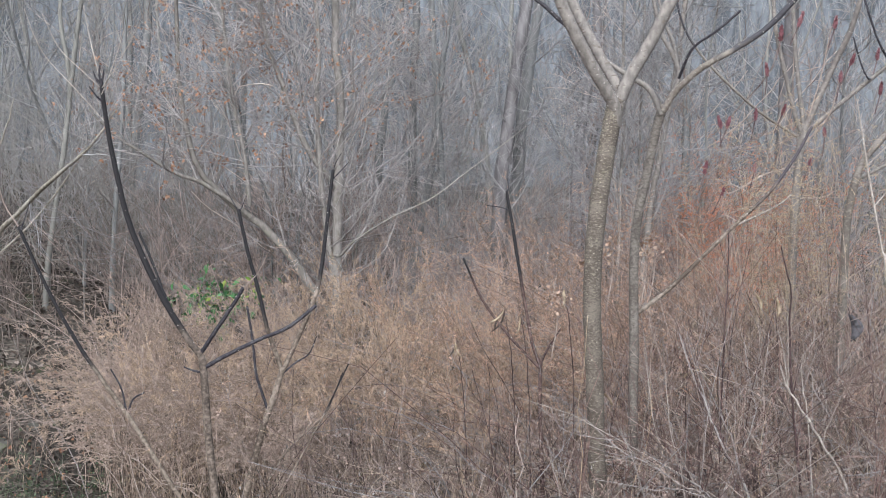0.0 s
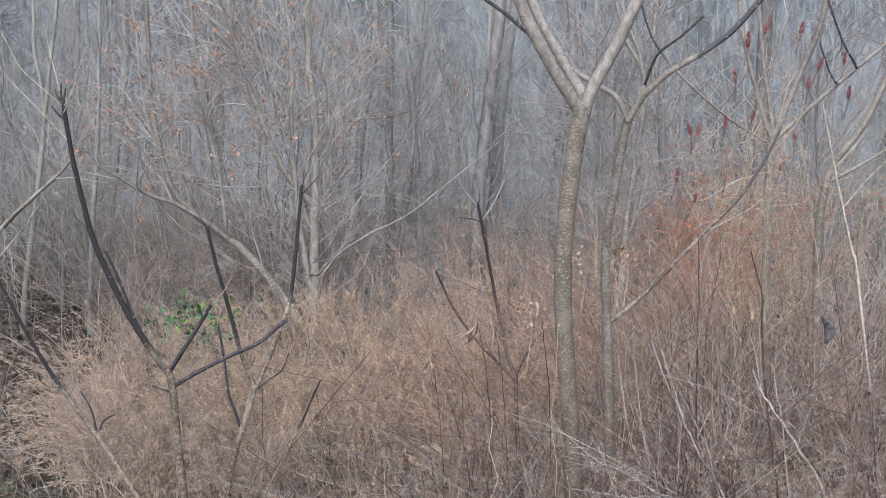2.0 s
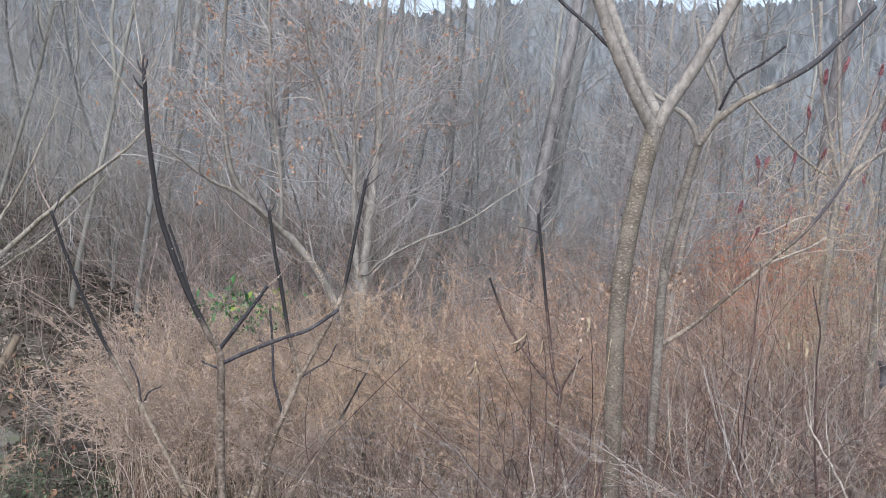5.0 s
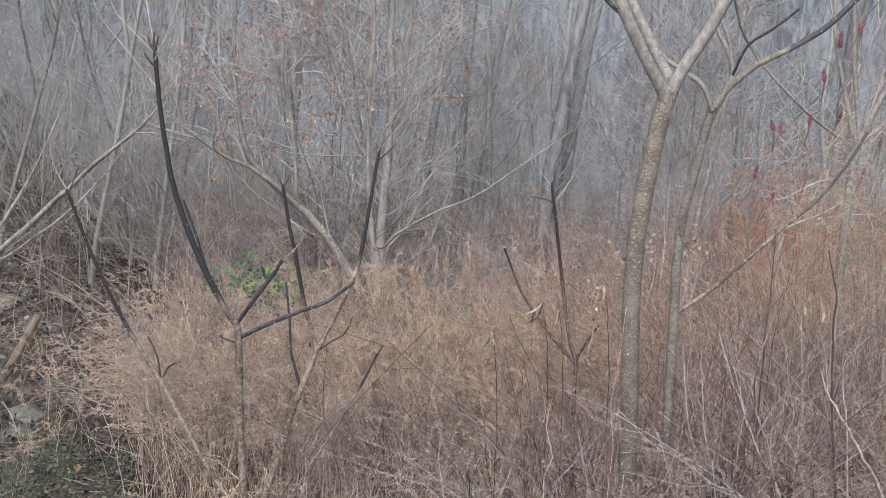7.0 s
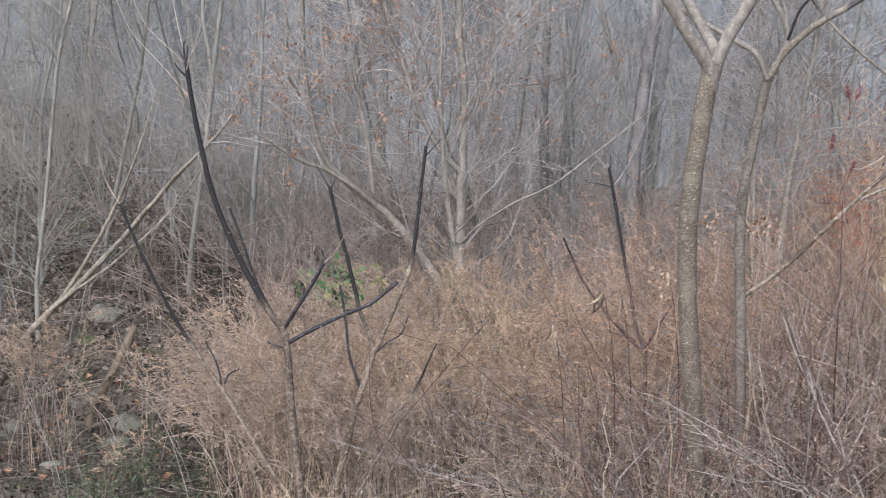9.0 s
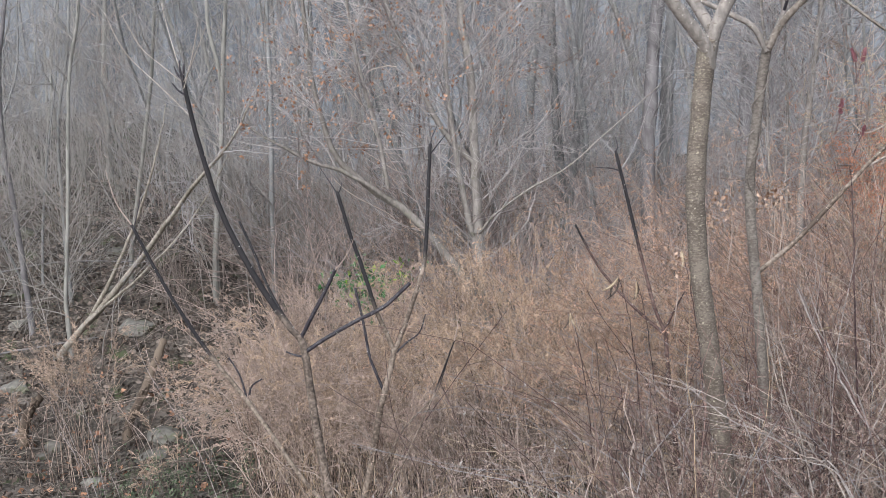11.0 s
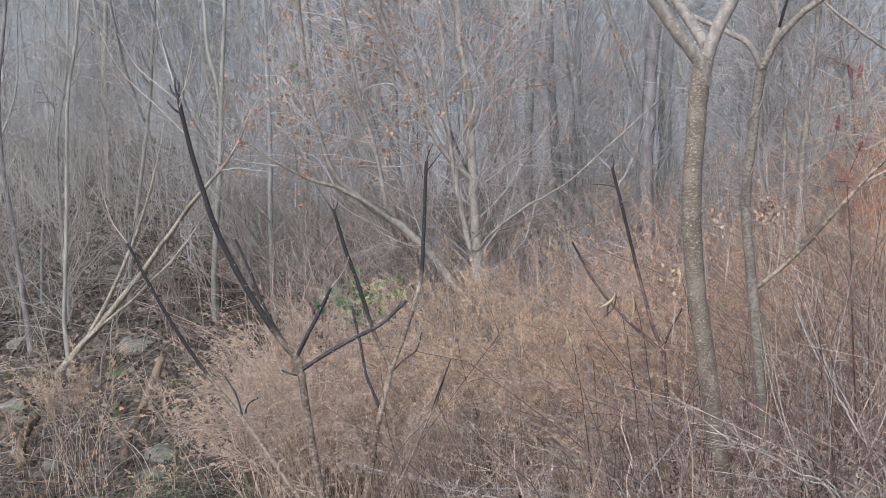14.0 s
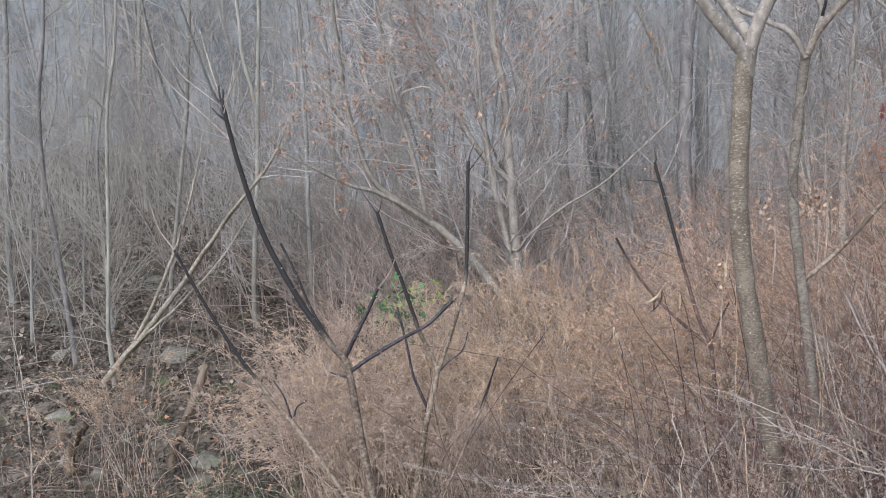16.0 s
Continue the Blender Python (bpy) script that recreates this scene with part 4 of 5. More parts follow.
def leaning_clump():
    rng = np.random.default_rng(71)
    base = (-5.75, 9.92, float(ground_z(-5.75, 9.92)))
    ob = empty("tree", base, "pale many-stemmed tree leaning out over the bank", "tree", "bare trees")
    foot = [(-5.80, 9.95, -1.74), (-5.289, 9.7, -1.381)]
    lines = []
    for pts, r in ((foot + [(-4.798, 9.45, -1.075), (-4.167, 9.1, -0.648), (-3.657, 8.8, -0.283), (-3.076, 8.4, 0.094), (-2.689, 8.2, 0.346), (-2.45, 8.1, 0.62)], 0.042),
                   (foot + [(-4.85, 9.47, -1.04), (-4.442, 9.4, -0.496), (-4.227, 9.4, -0.129), (-3.989, 9.4, 0.393), (-3.85, 9.4, 0.8)], 0.030),
                   (foot + [(-4.72, 9.35, -1.07), (-4.218, 9.2, -0.792), (-3.757, 9.2, -0.425), (-3.354, 9.2, 0.016), (-3.1, 9.2, 0.4)], 0.022)):
        v, f, q, rr = wood(pts, r, r * 0.14, 28, 8, rng, 0.004, 0.04)
        part("stem", v, f, bark_clump, ob)
        lines.append((q[0], rr[0]))
    P, R = np.stack([a for a, _ in lines]), np.stack([b for _, b in lines])
    a, b, c = crown(rng, P, R, 14, 60, 130, (0.4, 0.9), (0.3, 0.6), (0.1, 0.35), (0.5, 1.0), (20, 45), 0.0)
    part("crown", *joined([tubes(*a, 4), tubes(*b, 3), tubes(*c, 3)]), twig_grey, ob, "fine pale bare twigs", "stuff")
    keep_place(ob)


leaning_clump()


# the wood beyond: a few grown trees and saplings, repeated with other turns and sizes
def forest_tree(seed, height, r, counts, sizes, span, mat_wood, mat_twig, name, label, category, group, lean=0.05, stems=1):
    rng = np.random.default_rng(seed)
    ob = empty(name, (0, 0, 0), label, category, group)
    Ps, Rs = [], []
    for s in range(stems):
        tilt = rng.normal(size=2) * (lean if stems == 1 else 0.28)
        pts = [(0 if stems == 1 else rng.normal() * 0.05, 0, -0.25)]
        for k in range(1, 6):
            h = height * k / 5
            pts.append((tilt[0] * h + rng.normal() * 0.07 * height / 5, tilt[1] * h + rng.normal() * 0.07 * height / 5, h))
        v, f, q, rr = wood(pts, r, r * 0.35, 20, 7, rng, r * 0.1, 0.04, 0.3)
        part("trunk" if stems == 1 else "stem", v, f, mat_wood, ob)
        Ps.append(q[0]), Rs.append(rr[0])
    a, b, c = crown(rng, np.stack(Ps), np.stack(Rs), *counts, *sizes, span, (25, 62), 0.06, 0.0026, 0.009)
    part("crown", *joined([tubes(*a, 4), tubes(*b, 3), tubes(*c, 3)]), mat_twig, ob, "bare branches and twigs", "stuff")
    return ob


def plant_wood():
    rng = np.random.default_rng(81)
    tall = [forest_tree(100 + k, 9.0, [0.062, 0.085, 0.05, 0.07][k], (15, 52, 90), ((1.0, 2.6), (0.5, 1.3), (0.25, 0.7)), (0.10, 0.6),
                        [bark_grey, bark_dark, bark_moss, bark_grey][k], [twig_grey, twig_grey, twig_moss, twig_brown][k], "tree",
                        ["grey-barked forest tree, bare in winter", "dark-barked forest tree, bare in winter",
                         "mossy olive-grey forest tree, bare in winter", "grey-barked forest tree with brownish twigs"][k], "tree", "wood on the bank") for k in range(4)]
    small = [forest_tree(120 + k, [4.2, 3.4, 4.8, 3.8, 3.0][k], [0.018, 0.013, 0.019, 0.013, 0.010][k], (28, 84, 125), ((0.6, 1.6), (0.35, 0.9), (0.15, 0.5)), (0.06, 1.0),
                         [bark_grey, bark_moss, bark_grey, bark_moss, bark_grey][k], [twig_grey, twig_moss, twig_grey, twig_brown, twig_brown][k], "sapling",
                         ["bare grey sapling with fine twigs", "bare olive sapling with fine twigs", "slim bare grey sapling",
                          "bare brownish understorey sapling", "low bare brown sapling"][k], "sapling", "understorey saplings", 0.20, [1, 3, 2, 2, 4][k]) for k in range(5)]
    used = set()

    def put(src, x, y, s):
        m = Matrix.Translation((x, y, float(ground_z(x, y)))) @ Matrix.Rotation(rng.uniform(0, 6.28), 4, 'Z')
        if src in used:
            ob = copy_thing(src, m)
        else:
            used.add(src)
            ob = src
            src.matrix_basis = m
        ob.scale = (s, s, s * rng.uniform(0.9, 1.15))

    for k in range(60):
        y = 11.5 + 30 * rng.uniform() ** 1.3
        half = y * 0.56 + 1.5
        x = rng.uniform(-half - 1.0, half)
        if abs(x - 0.7) < 0.8 and y < 14:
            continue
        if x < -2.5 and y < 17 and k % 5:
            continue
        put(tall[rng.integers(0, 4) if x > -3 else [0, 2, 2, 3][rng.integers(0, 4)]], x, y, rng.uniform(0.65, 1.25))
    for k in range(95):
        y = 9.6 + 15 * rng.uniform() ** 1.25
        half = y * 0.54 + 1.0
        x = rng.uniform(-half - 1.0, half)
        if y < 10.5 and -5.2 < x < -2.9:
            continue
        put(small[[1, 3, 1, 2, 0][rng.integers(0, 5)] if x < -2.5 else rng.integers(0, 5)], x, y, rng.uniform(0.6, 1.25))


plant_wood()


def beside_evergreen(x, y):
    """The edge of the wood, but for the open spot before the evergreen shrub."""
    return ~((x > -2.55) & (x < -1.2) & (y < 9.5))


# ---- dry weeds, canes and grass in front of the wood ----
def scatter(rng, n, x0, x1, y0, y1, keep=None):
    x, y = rng.uniform(x0, x1, n * 3), rng.uniform(y0, y1, n * 3)
    if keep is not None:
        ok = keep(x, y)
        x, y = x[ok], y[ok]
    return x[:n], y[:n]


def low_spot(x, y):
    """Weeds stand lower in one lane before the green shrub, and taller beside it."""
    a = (x - 0.9) / y
    return 1 - 0.30 * np.exp(-(((a + 0.30) / 0.055) ** 2)) + 0.10 * np.exp(-(((a + 0.20) / 0.04) ** 2)) - 0.12 * np.clip((-0.36 - a) / 0.06, 0, 1)


def stalks(rng, x, y, height, lean, r, n=7, grow=None):
    """Upright dry stems from the ground at x, y: lines and radii."""
    m = len(x)
    h = rng.uniform(height[0], height[1], m)[:, None]
    h = h if grow is None else h * grow[:, None]
    d = np.clip(rng.normal(size=(m, 2)), -1.7, 1.7) * lean
    s = np.linspace(0, 1, n)[None]
    bow = s**1.7
    wob = rng.normal(size=(m, n, 2)) * 0.012 * s[:, :, None]
    P = np.stack([x[:, None] + d[:, :1] * h * bow + wob[:, :, 0], y[:, None] + d[:, 1:] * h * bow + wob[:, :, 1],
                  ground_z(x, y)[:, None] - 0.03 + h * s * (1 - 0.18 * np.abs(d).sum(1, keepdims=True) * s)], -1)
    R = (rng.uniform(r[0], r[1], m)[:, None]) * (1 - 0.6 * s)
    return P, R


def in_patch(x, y):
    """The weedy flat: bounded by the bare bank on one side."""
    return (x > -1.32 - 0.46 * (y - 5) + 0.13 * np.sin(y * 4.1)) & (y < 8.6 + 0.35 * np.sin(x * 1.7))


def plumed_weeds(name, label, seed, n, box, height, mat_fluff, keep=in_patch, plume=20, per=4, trim=True, span=(0.40, 1.0), length=(0.07, 0.22), size=(0.010, 0.021), lean=0.28, leaves=0):
    """Dry weeds: upright stems with thin arching side sprays and slender seeds along them."""
    rng = np.random.default_rng(seed)
    x, y = scatter(rng, n, *box, keep)
    P, R = stalks(rng, x, y, height, lean, (0.0016, 0.0030), 7, low_spot(x, y) if trim else None)
    Q, S = kids(rng, P, R, len(x) * plume, 4, span, length, (30, 70), -0.13, 0.34, 0.5, 0.0010, 0.45)
    if leaves:
        who, k = rng.integers(0, len(P), leaves), rng.integers(3, 7, leaves)
        C = P[who, k] + rng.normal(size=(leaves, 3)) * 0.02
        tagged(new(name + "_leaves", up_mesh(name + "_leaves", *flakes(C, rng.uniform(0.016, 0.036, leaves), rng, 0.9, 0.34, 0.8), leaf_grey)),
               "small curled grey dead leaves on weed stems", "dead leaves", kind="stuff")
    tagged(new(name, up_mesh(name, *tubes(P, R, 3), weed_stem)), label, "weeds", kind="stuff")
    tagged(new(name + "_plumes", up_mesh(name + "_plumes", *joined([tubes(Q, S, 3), seeds(rng, Q, per, size)]), mat_fluff, False)),
           label.replace("stems", "seed plumes"), "weeds", kind="stuff")


def clear_of_shoots(x, y):
    """The flat again, but with no tall weeds before the slim dark shoots."""
    return in_patch(x, y) & ~((x > -0.05) & (x < 1.02) & (y < 6.05)) & ~((x > -1.35) & (x < -0.1) & (y < 5.75))


plumed_weeds("goldenrod", "dense tan dried goldenrod stems on the flat", 201, 330, (-2.3, 1.2, 6.4, 8.4), (1.15, 1.78), fluff_tan, clear_of_shoots, 18, 4, lean=0.45)
plumed_weeds("mugwort", "pinkish-grey dried mugwort stems standing thickly", 202, 640, (-0.9, 3.0, 4.8, 7.4), (0.65, 1.2), fluff_grey, lambda x, y: in_patch(x, y) & ((y > 5.55) | (x > 0.2)), 18, 3, span=(0.2, 1.0), length=(0.06, 0.18), lean=0.55, leaves=2600)
plumed_weeds("rusty_weeds", "rust-brown dried weed stems in the middle", 203, 300, (-0.2, 2.0, 6.2, 8.4), (1.2, 1.8), fluff_rust, clear_of_shoots, 20, 4, lean=0.42)
plumed_weeds("tall_rusty_weeds", "tall rust-brown weed stems behind the sumac trunk", 204, 150, (0.45, 2.1, 6.6, 8.4), (1.7, 2.3), fluff_rust, in_patch, 18, 4, lean=0.34)
plumed_weeds("tall_goldenrod", "tall pale dried goldenrod stems by the sumac", 205, 62, (1.72, 2.62, 5.85, 6.42), (2.0, 2.72), fluff_cream, lambda x, y: (x - 2.16) ** 2 < 0.16, 26, 9, True, (0.55, 1.0), (0.06, 0.20), (0.007, 0.013), 0.10)
plumed_weeds("right_weeds", "grey-brown dried weed stems thick under the sumacs", 207, 240, (1.0, 3.9, 5.2, 7.4), (1.1, 1.9), fluff_mauve, in_patch, 16, 3, span=(0.25, 1.0), lean=0.42)
plumed_weeds("near_weeds", "low tangled dried weed stems at the edge of the flat", 206, 150, (-1.6, 2.6, 4.5, 5.1), (0.55, 0.95), fluff_grey, lambda x, y: x > 0.1, 16, 3, span=(0.2, 1.0), length=(0.06, 0.16), lean=0.55, leaves=1300)


def sprays(name, label, seed, x, y, height, mat_fluff, nod=0.25, side=26, dots=9, lean=0.22, thing=False):
    """Feathery weeds: nodding stalks that end in long one-sided plumes of short seeded branchlets."""
    rng = np.random.default_rng(seed)
    P, R = stalks(rng, x, y, height, lean, (0.0018, 0.0030), 13)
    s = np.linspace(0, 1, 13)[None]
    amount = rng.uniform(0.35, 1.0, (len(x), 1)) * nod
    way = rng.normal(size=(len(x), 1)) * 0.9 + math.pi + 0.25
    P[:, :, 0] += np.cos(way) * amount * s**4
    P[:, :, 1] += np.sin(way) * amount * s**4
    P[:, :, 2] -= amount * 0.75 * s**6
    A, B = kids(rng, P, R, len(x) * 2, 9, (0.45, 0.86), (0.16, 0.36), (18, 38), -0.05, 0.05, 0.6, 0.0012, 0.35)
    Q, S = kids(rng, P, R, len(x) * side, 3, (0.62, 1.0), (0.05, 0.13), (22, 42), -0.16, 0.06, 0.5, 0.0010, 0.68)
    Q2, S2 = kids(rng, A, B, len(x) * side, 3, (0.3, 1.0), (0.03, 0.09), (22, 42), -0.16, 0.06, 0.5, 0.0010, 0.55)
    plume = joined([tubes(A, B, 3), tubes(Q, S, 3), tubes(Q2, S2, 3), seeds(rng, np.concatenate([Q, Q2]), dots, (0.008, 0.016), 0.34, 0.0022, 0.5, 0.28)])
    if not thing:
        tagged(new(name, up_mesh(name, *tubes(P, R, 3), weed_stem)), label, "weeds", kind="stuff")
        tagged(new(name + "_plumes", up_mesh(name + "_plumes", *plume, mat_fluff, False)), label.replace("stems", "seed plumes"), "weeds", kind="stuff")
        return
    ob = empty(name, (float(x.mean()), float(y.mean()), float(ground_z(x.mean(), y.mean()))), label, "weeds", "weed clumps")
    for k in range(len(P)):
        part("stalk", *tubes(P[k:k + 1], R[k:k + 1], 5), weed_stem, ob)
    part("plume_spray", *plume, mat_fluff, ob, "feathery dry seed plumes", "stuff")
    keep_place(ob)


fluff_clump = surface("brown_seed_fluff", (0.192, 0.142, 0.107), (0.32, 0.237, 0.178), (0.48, 0.355, 0.267), 20, 0.95, 0)


def weed_edge():
    rng = np.random.default_rng(209)
    x, y = scatter(rng, 300, -3.2, 0.2, 5.2, 8.2, lambda x, y: (x > -1.34 - 0.46 * (y - 5) + 0.13 * np.sin(y * 4.1)) & (x < -0.35 - 0.36 * (y - 5)) & (y > 5.45))
    sprays("feathery_goldenrod", "feathery pinkish-tan goldenrod stems at the weeds' edge", 210, x, y, (0.95, 1.42), fluff_pink, 0.42, 24, 6)
    x, y = scatter(rng, 260, -1.9, 1.2, 5.7, 8.2, clear_of_shoots)
    sprays("nodding_goldenrod", "nodding tan goldenrod stems through the weeds", 211, x, y, (1.1, 1.62), fluff_tan, 0.38, 22, 6)
    x, y = scatter(rng, 130, -2.75, -0.9, 6.9, 8.35, lambda x, y: x > -1.28 - 0.46 * (y - 5))
    sprays("pinkish_goldenrod", "tall pinkish-tan goldenrod stems before the green shrub", 217, x, y, (1.45, 1.88), fluff_pink, 0.36, 22, 6)
    x, y = scatter(rng, 70, -1.15, -0.22, 7.2, 8.2)
    sprays("goldenrod_stand", "tall tan goldenrod stems heaped before the bare trees", 216, x, y, (1.65, 2.15), fluff_tan, 0.34, 22, 6)
    for k, (cx, cy, n, h, wide) in enumerate([(-4.15, 7.8, 34, (1.2, 1.62), 0.13), (-4.55, 7.7, 3, (0.6, 0.9), 0.07), (-3.35, 8.1, 4, (0.8, 1.1), 0.07), (-3.0, 7.3, 4, (0.5, 0.8), 0.10), (-2.75, 6.4, 4, (0.45, 0.7), 0.10)]):
        x, y = cx + rng.normal(size=n) * wide, cy + rng.normal(size=n) * wide
        sprays("weed_clump", "low feathery tan weed clump drooping on the dark bank" if k else "tall feathery tan weed clump at the bank's foot", 240 + k, x, y, h, fluff_clump, 0.30, 26, 6, 0.22, True)
    x, y = scatter(rng, 22, 1.10, 1.95, 4.45, 5.2)
    sprays("front_weeds", "thin grey-brown weed stems between the sumac trunks", 212, x, y, (0.7, 1.3), fluff_grey, 0.2, 16, 5, 0.3)
    x, y = scatter(rng, 40, -1.15, 0.45, 4.45, 4.9)
    sprays("low_front_weeds", "low feathery grey-brown weed stems among young shoots", 213, x, y, (0.45, 0.85), fluff_tan, 0.2, 16, 6, 0.25)


weed_edge()


def canes(name, label, seed, n, box, height, mat_cane, r=(0.0018, 0.0040), lean=0.45, keep=in_patch, twigs=2, wob=0.03):
    rng = np.random.default_rng(seed)
    x, y = scatter(rng, n, *box, keep)
    P, R = stalks(rng, x, y, height, lean, r, 9)
    droop = np.linspace(0, 1, 9)[None] ** 3 * rng.uniform(0, 0.35, (len(x), 1))
    P[:, :, 2] -= droop
    P[:, 1:] += np.cumsum(rng.normal(size=(len(x), 8, 3)) * wob, axis=1)
    pieces = [tubes(P, R, 4)]
    if twigs:
        Q, S = kids(rng, P, R, len(x) * twigs, 5, (0.25, 0.95), (0.1, 0.4), (25, 60), 0.05, 0.3, 0.6, 0.0010, 0.4)
        pieces.append(tubes(Q, S, 3))
    tagged(new(name, up_mesh(name, *joined(pieces), mat_cane)), label, "brambles", kind="stuff")


canes("red_brambles", "dark reddish bramble canes arching through the weeds", 211, 420, (0.6, 3.8, 4.4, 7.6), (0.9, 1.9), cane_red, lean=0.55)
canes("grey_brambles", "grey bare twigs tangled through the weeds", 212, 420, (0.2, 3.8, 4.4, 8.0), (0.8, 1.7), twig_grey, lean=0.6)
canes("brown_brambles", "brown bare twigs among the weeds", 213, 620, (-2.4, 3.6, 4.6, 8.6), (0.7, 1.5), twig_brown, lean=0.42)
canes("dry_grass", "pale straw-coloured dead grass among the weeds", 214, 700, (-2.2, 2.6, 4.3, 7.5), (0.4, 0.95), straw, (0.0010, 0.0022), 0.24, in_patch, 0)
canes("tall_brambles", "tall tangled grey-brown brambles round the sumacs", 216, 330, (1.25, 3.9, 5.3, 6.9), (1.4, 2.35), twig_brown, (0.0016, 0.0036), 0.42, in_patch, 4)
canes("tall_red_brambles", "tall dark red-brown canes round the sumacs", 217, 190, (1.1, 3.9, 5.0, 6.6), (1.3, 2.2), cane_red, (0.0016, 0.0036), 0.36, in_patch, 4)
canes("bank_sprigs", "thin grey-green sprigs sprouting on dark soil", 218, 300, (-6.4, -1.9, 5.8, 9.4), (0.12, 0.45), twig_dark, (0.0014, 0.003), 0.7, lambda x, y: x < -1.5 - 0.46 * (y - 5), 4)
canes("bank_arches", "long thin brown twigs arching low over the bank", 235, 80, (-5.8, -2.4, 7.4, 9.8), (0.6, 1.3), twig_brown, (0.0016, 0.0032), 0.9, lambda x, y: x < -1.5 - 0.46 * (y - 5), 4, 0.02)
canes("front_brambles", "thin red-brown brambles before the sumac trunk", 219, 50, (0.55, 2.2, 4.2, 4.85), (1.0, 1.9), cane_red, (0.0016, 0.003), 0.2, None, 4, 0.022)
canes("bleached_canes", "bleached broken canes lying across the thicket", 215, 130, (0.2, 3.6, 4.3, 6.5), (0.8, 1.6), straw, (0.0014, 0.0028), 0.6, in_patch, 1)
canes("arching_twigs", "pinkish bare twigs arching over the middle of the weeds", 232, 240, (-0.8, 1.7, 5.9, 8.5), (0.9, 1.6), twig_pinkish, (0.0016, 0.0034), 0.7, in_patch, 6, 0.02)
canes("pale_twigs", "pale grey forking twigs standing through the thicket", 233, 150, (0.9, 3.6, 4.4, 6.4), (0.8, 1.75), cane_light, (0.0020, 0.0038), 0.5, in_patch, 5, 0.022)
canes("dark_twigs", "dark brown forking twigs standing through the thicket", 234, 170, (0.2, 3.6, 4.4, 6.2), (0.7, 1.7), cane_deep, (0.0018, 0.0036), 0.45, in_patch, 5, 0.022)
canes("crossing_canes", "thin bleached twigs crossing low through the thicket", 220, 210, (0.9, 3.8, 4.3, 6.2), (0.7, 1.5), cane_pale, (0.0011, 0.0024), 0.85, in_patch, 3, 0.018)


def undergrowth(name, label, seed, n, box, height, mats, keep=None, lean=0.5):
    """Fine bare brush at the foot of the wood."""
    rng = np.random.default_rng(seed)
    x, y = scatter(rng, n, *box, keep)
    P, R = stalks(rng, x, y, height, lean, (0.003, 0.008), 8)
    a = kids(rng, P, R, len(x) * 5, 6, (0.2, 1.0), (0.3, 0.9), (20, 50), 0.06, 0.14, 0.6, 0.0022, 0.3)
    b = kids(rng, *a, len(x) * 9, 4, (0.2, 1.0), (0.15, 0.5), (20, 50), 0.04, 0.14, 0.7, 0.0018, 0.3)
    tagged(new(name, up_mesh(name, *joined([tubes(P, R, 4), tubes(*a, 3), tubes(*b, 3)]), mats)), label, "undergrowth", kind="stuff")


undergrowth("brush", "grey bare brush at the edge of the wood", 221, 300, (-2.6, 5.0, 8.4, 12.5), (0.8, 2.0), twig_grey, lambda x, y: beside_evergreen(x, y) & ((x < 1.9) | (x > 3.5) | (y > 10)))
undergrowth("brown_brush", "brown bare brush thick at the edge of the wood", 222, 330, (-3.0, 5.0, 8.2, 12.0), (0.6, 1.6), twig_pinkish, lambda x, y: beside_evergreen(x, y) & ((x < 1.9) | (x > 3.5) | (y > 10)))
undergrowth("edge_brush", "pinkish bare brush tangled at the edge of the wood", 228, 260, (-3.0, 3.4, 8.5, 10.6), (0.7, 1.7), twig_pinkish, beside_evergreen, 0.6)
undergrowth("ridge_brush", "misty grey brush along the top of the bank", 225, 230, (-14.0, 13.0, 13.0, 26.0), (1.2, 3.4), twig_grey, None, 0.3)
undergrowth("bank_brush", "thin olive brush scattered over the bank", 223, 190, (-9.5, -2.6, 9.6, 16.0), (0.7, 2.8), twig_moss)
undergrowth("crest_brush", "tall misty brush beyond the top of the bank", 227, 250, (-17.0, -3.0, 13.5, 24.0), (1.4, 4.2), twig_moss, None, 0.28)
undergrowth("bank_twigs", "fine brown brush over the leafy slope", 226, 200, (-4.6, -1.0, 9.7, 12.5), (0.6, 1.9), twig_dull, None, 0.7)
# Made-up russet weeds in place of a blurred orange reflection in window glass.
plumed_weeds("russet_bracken", "russet-red weed stems standing in for an orange reflection", 208, 150, (2.05, 3.15, 8.6, 9.9), (1.7, 2.5), fluff_russet, lambda x, y: (x - 2.56) ** 2 < 0.13, 26, 7, size=(0.008, 0.015))


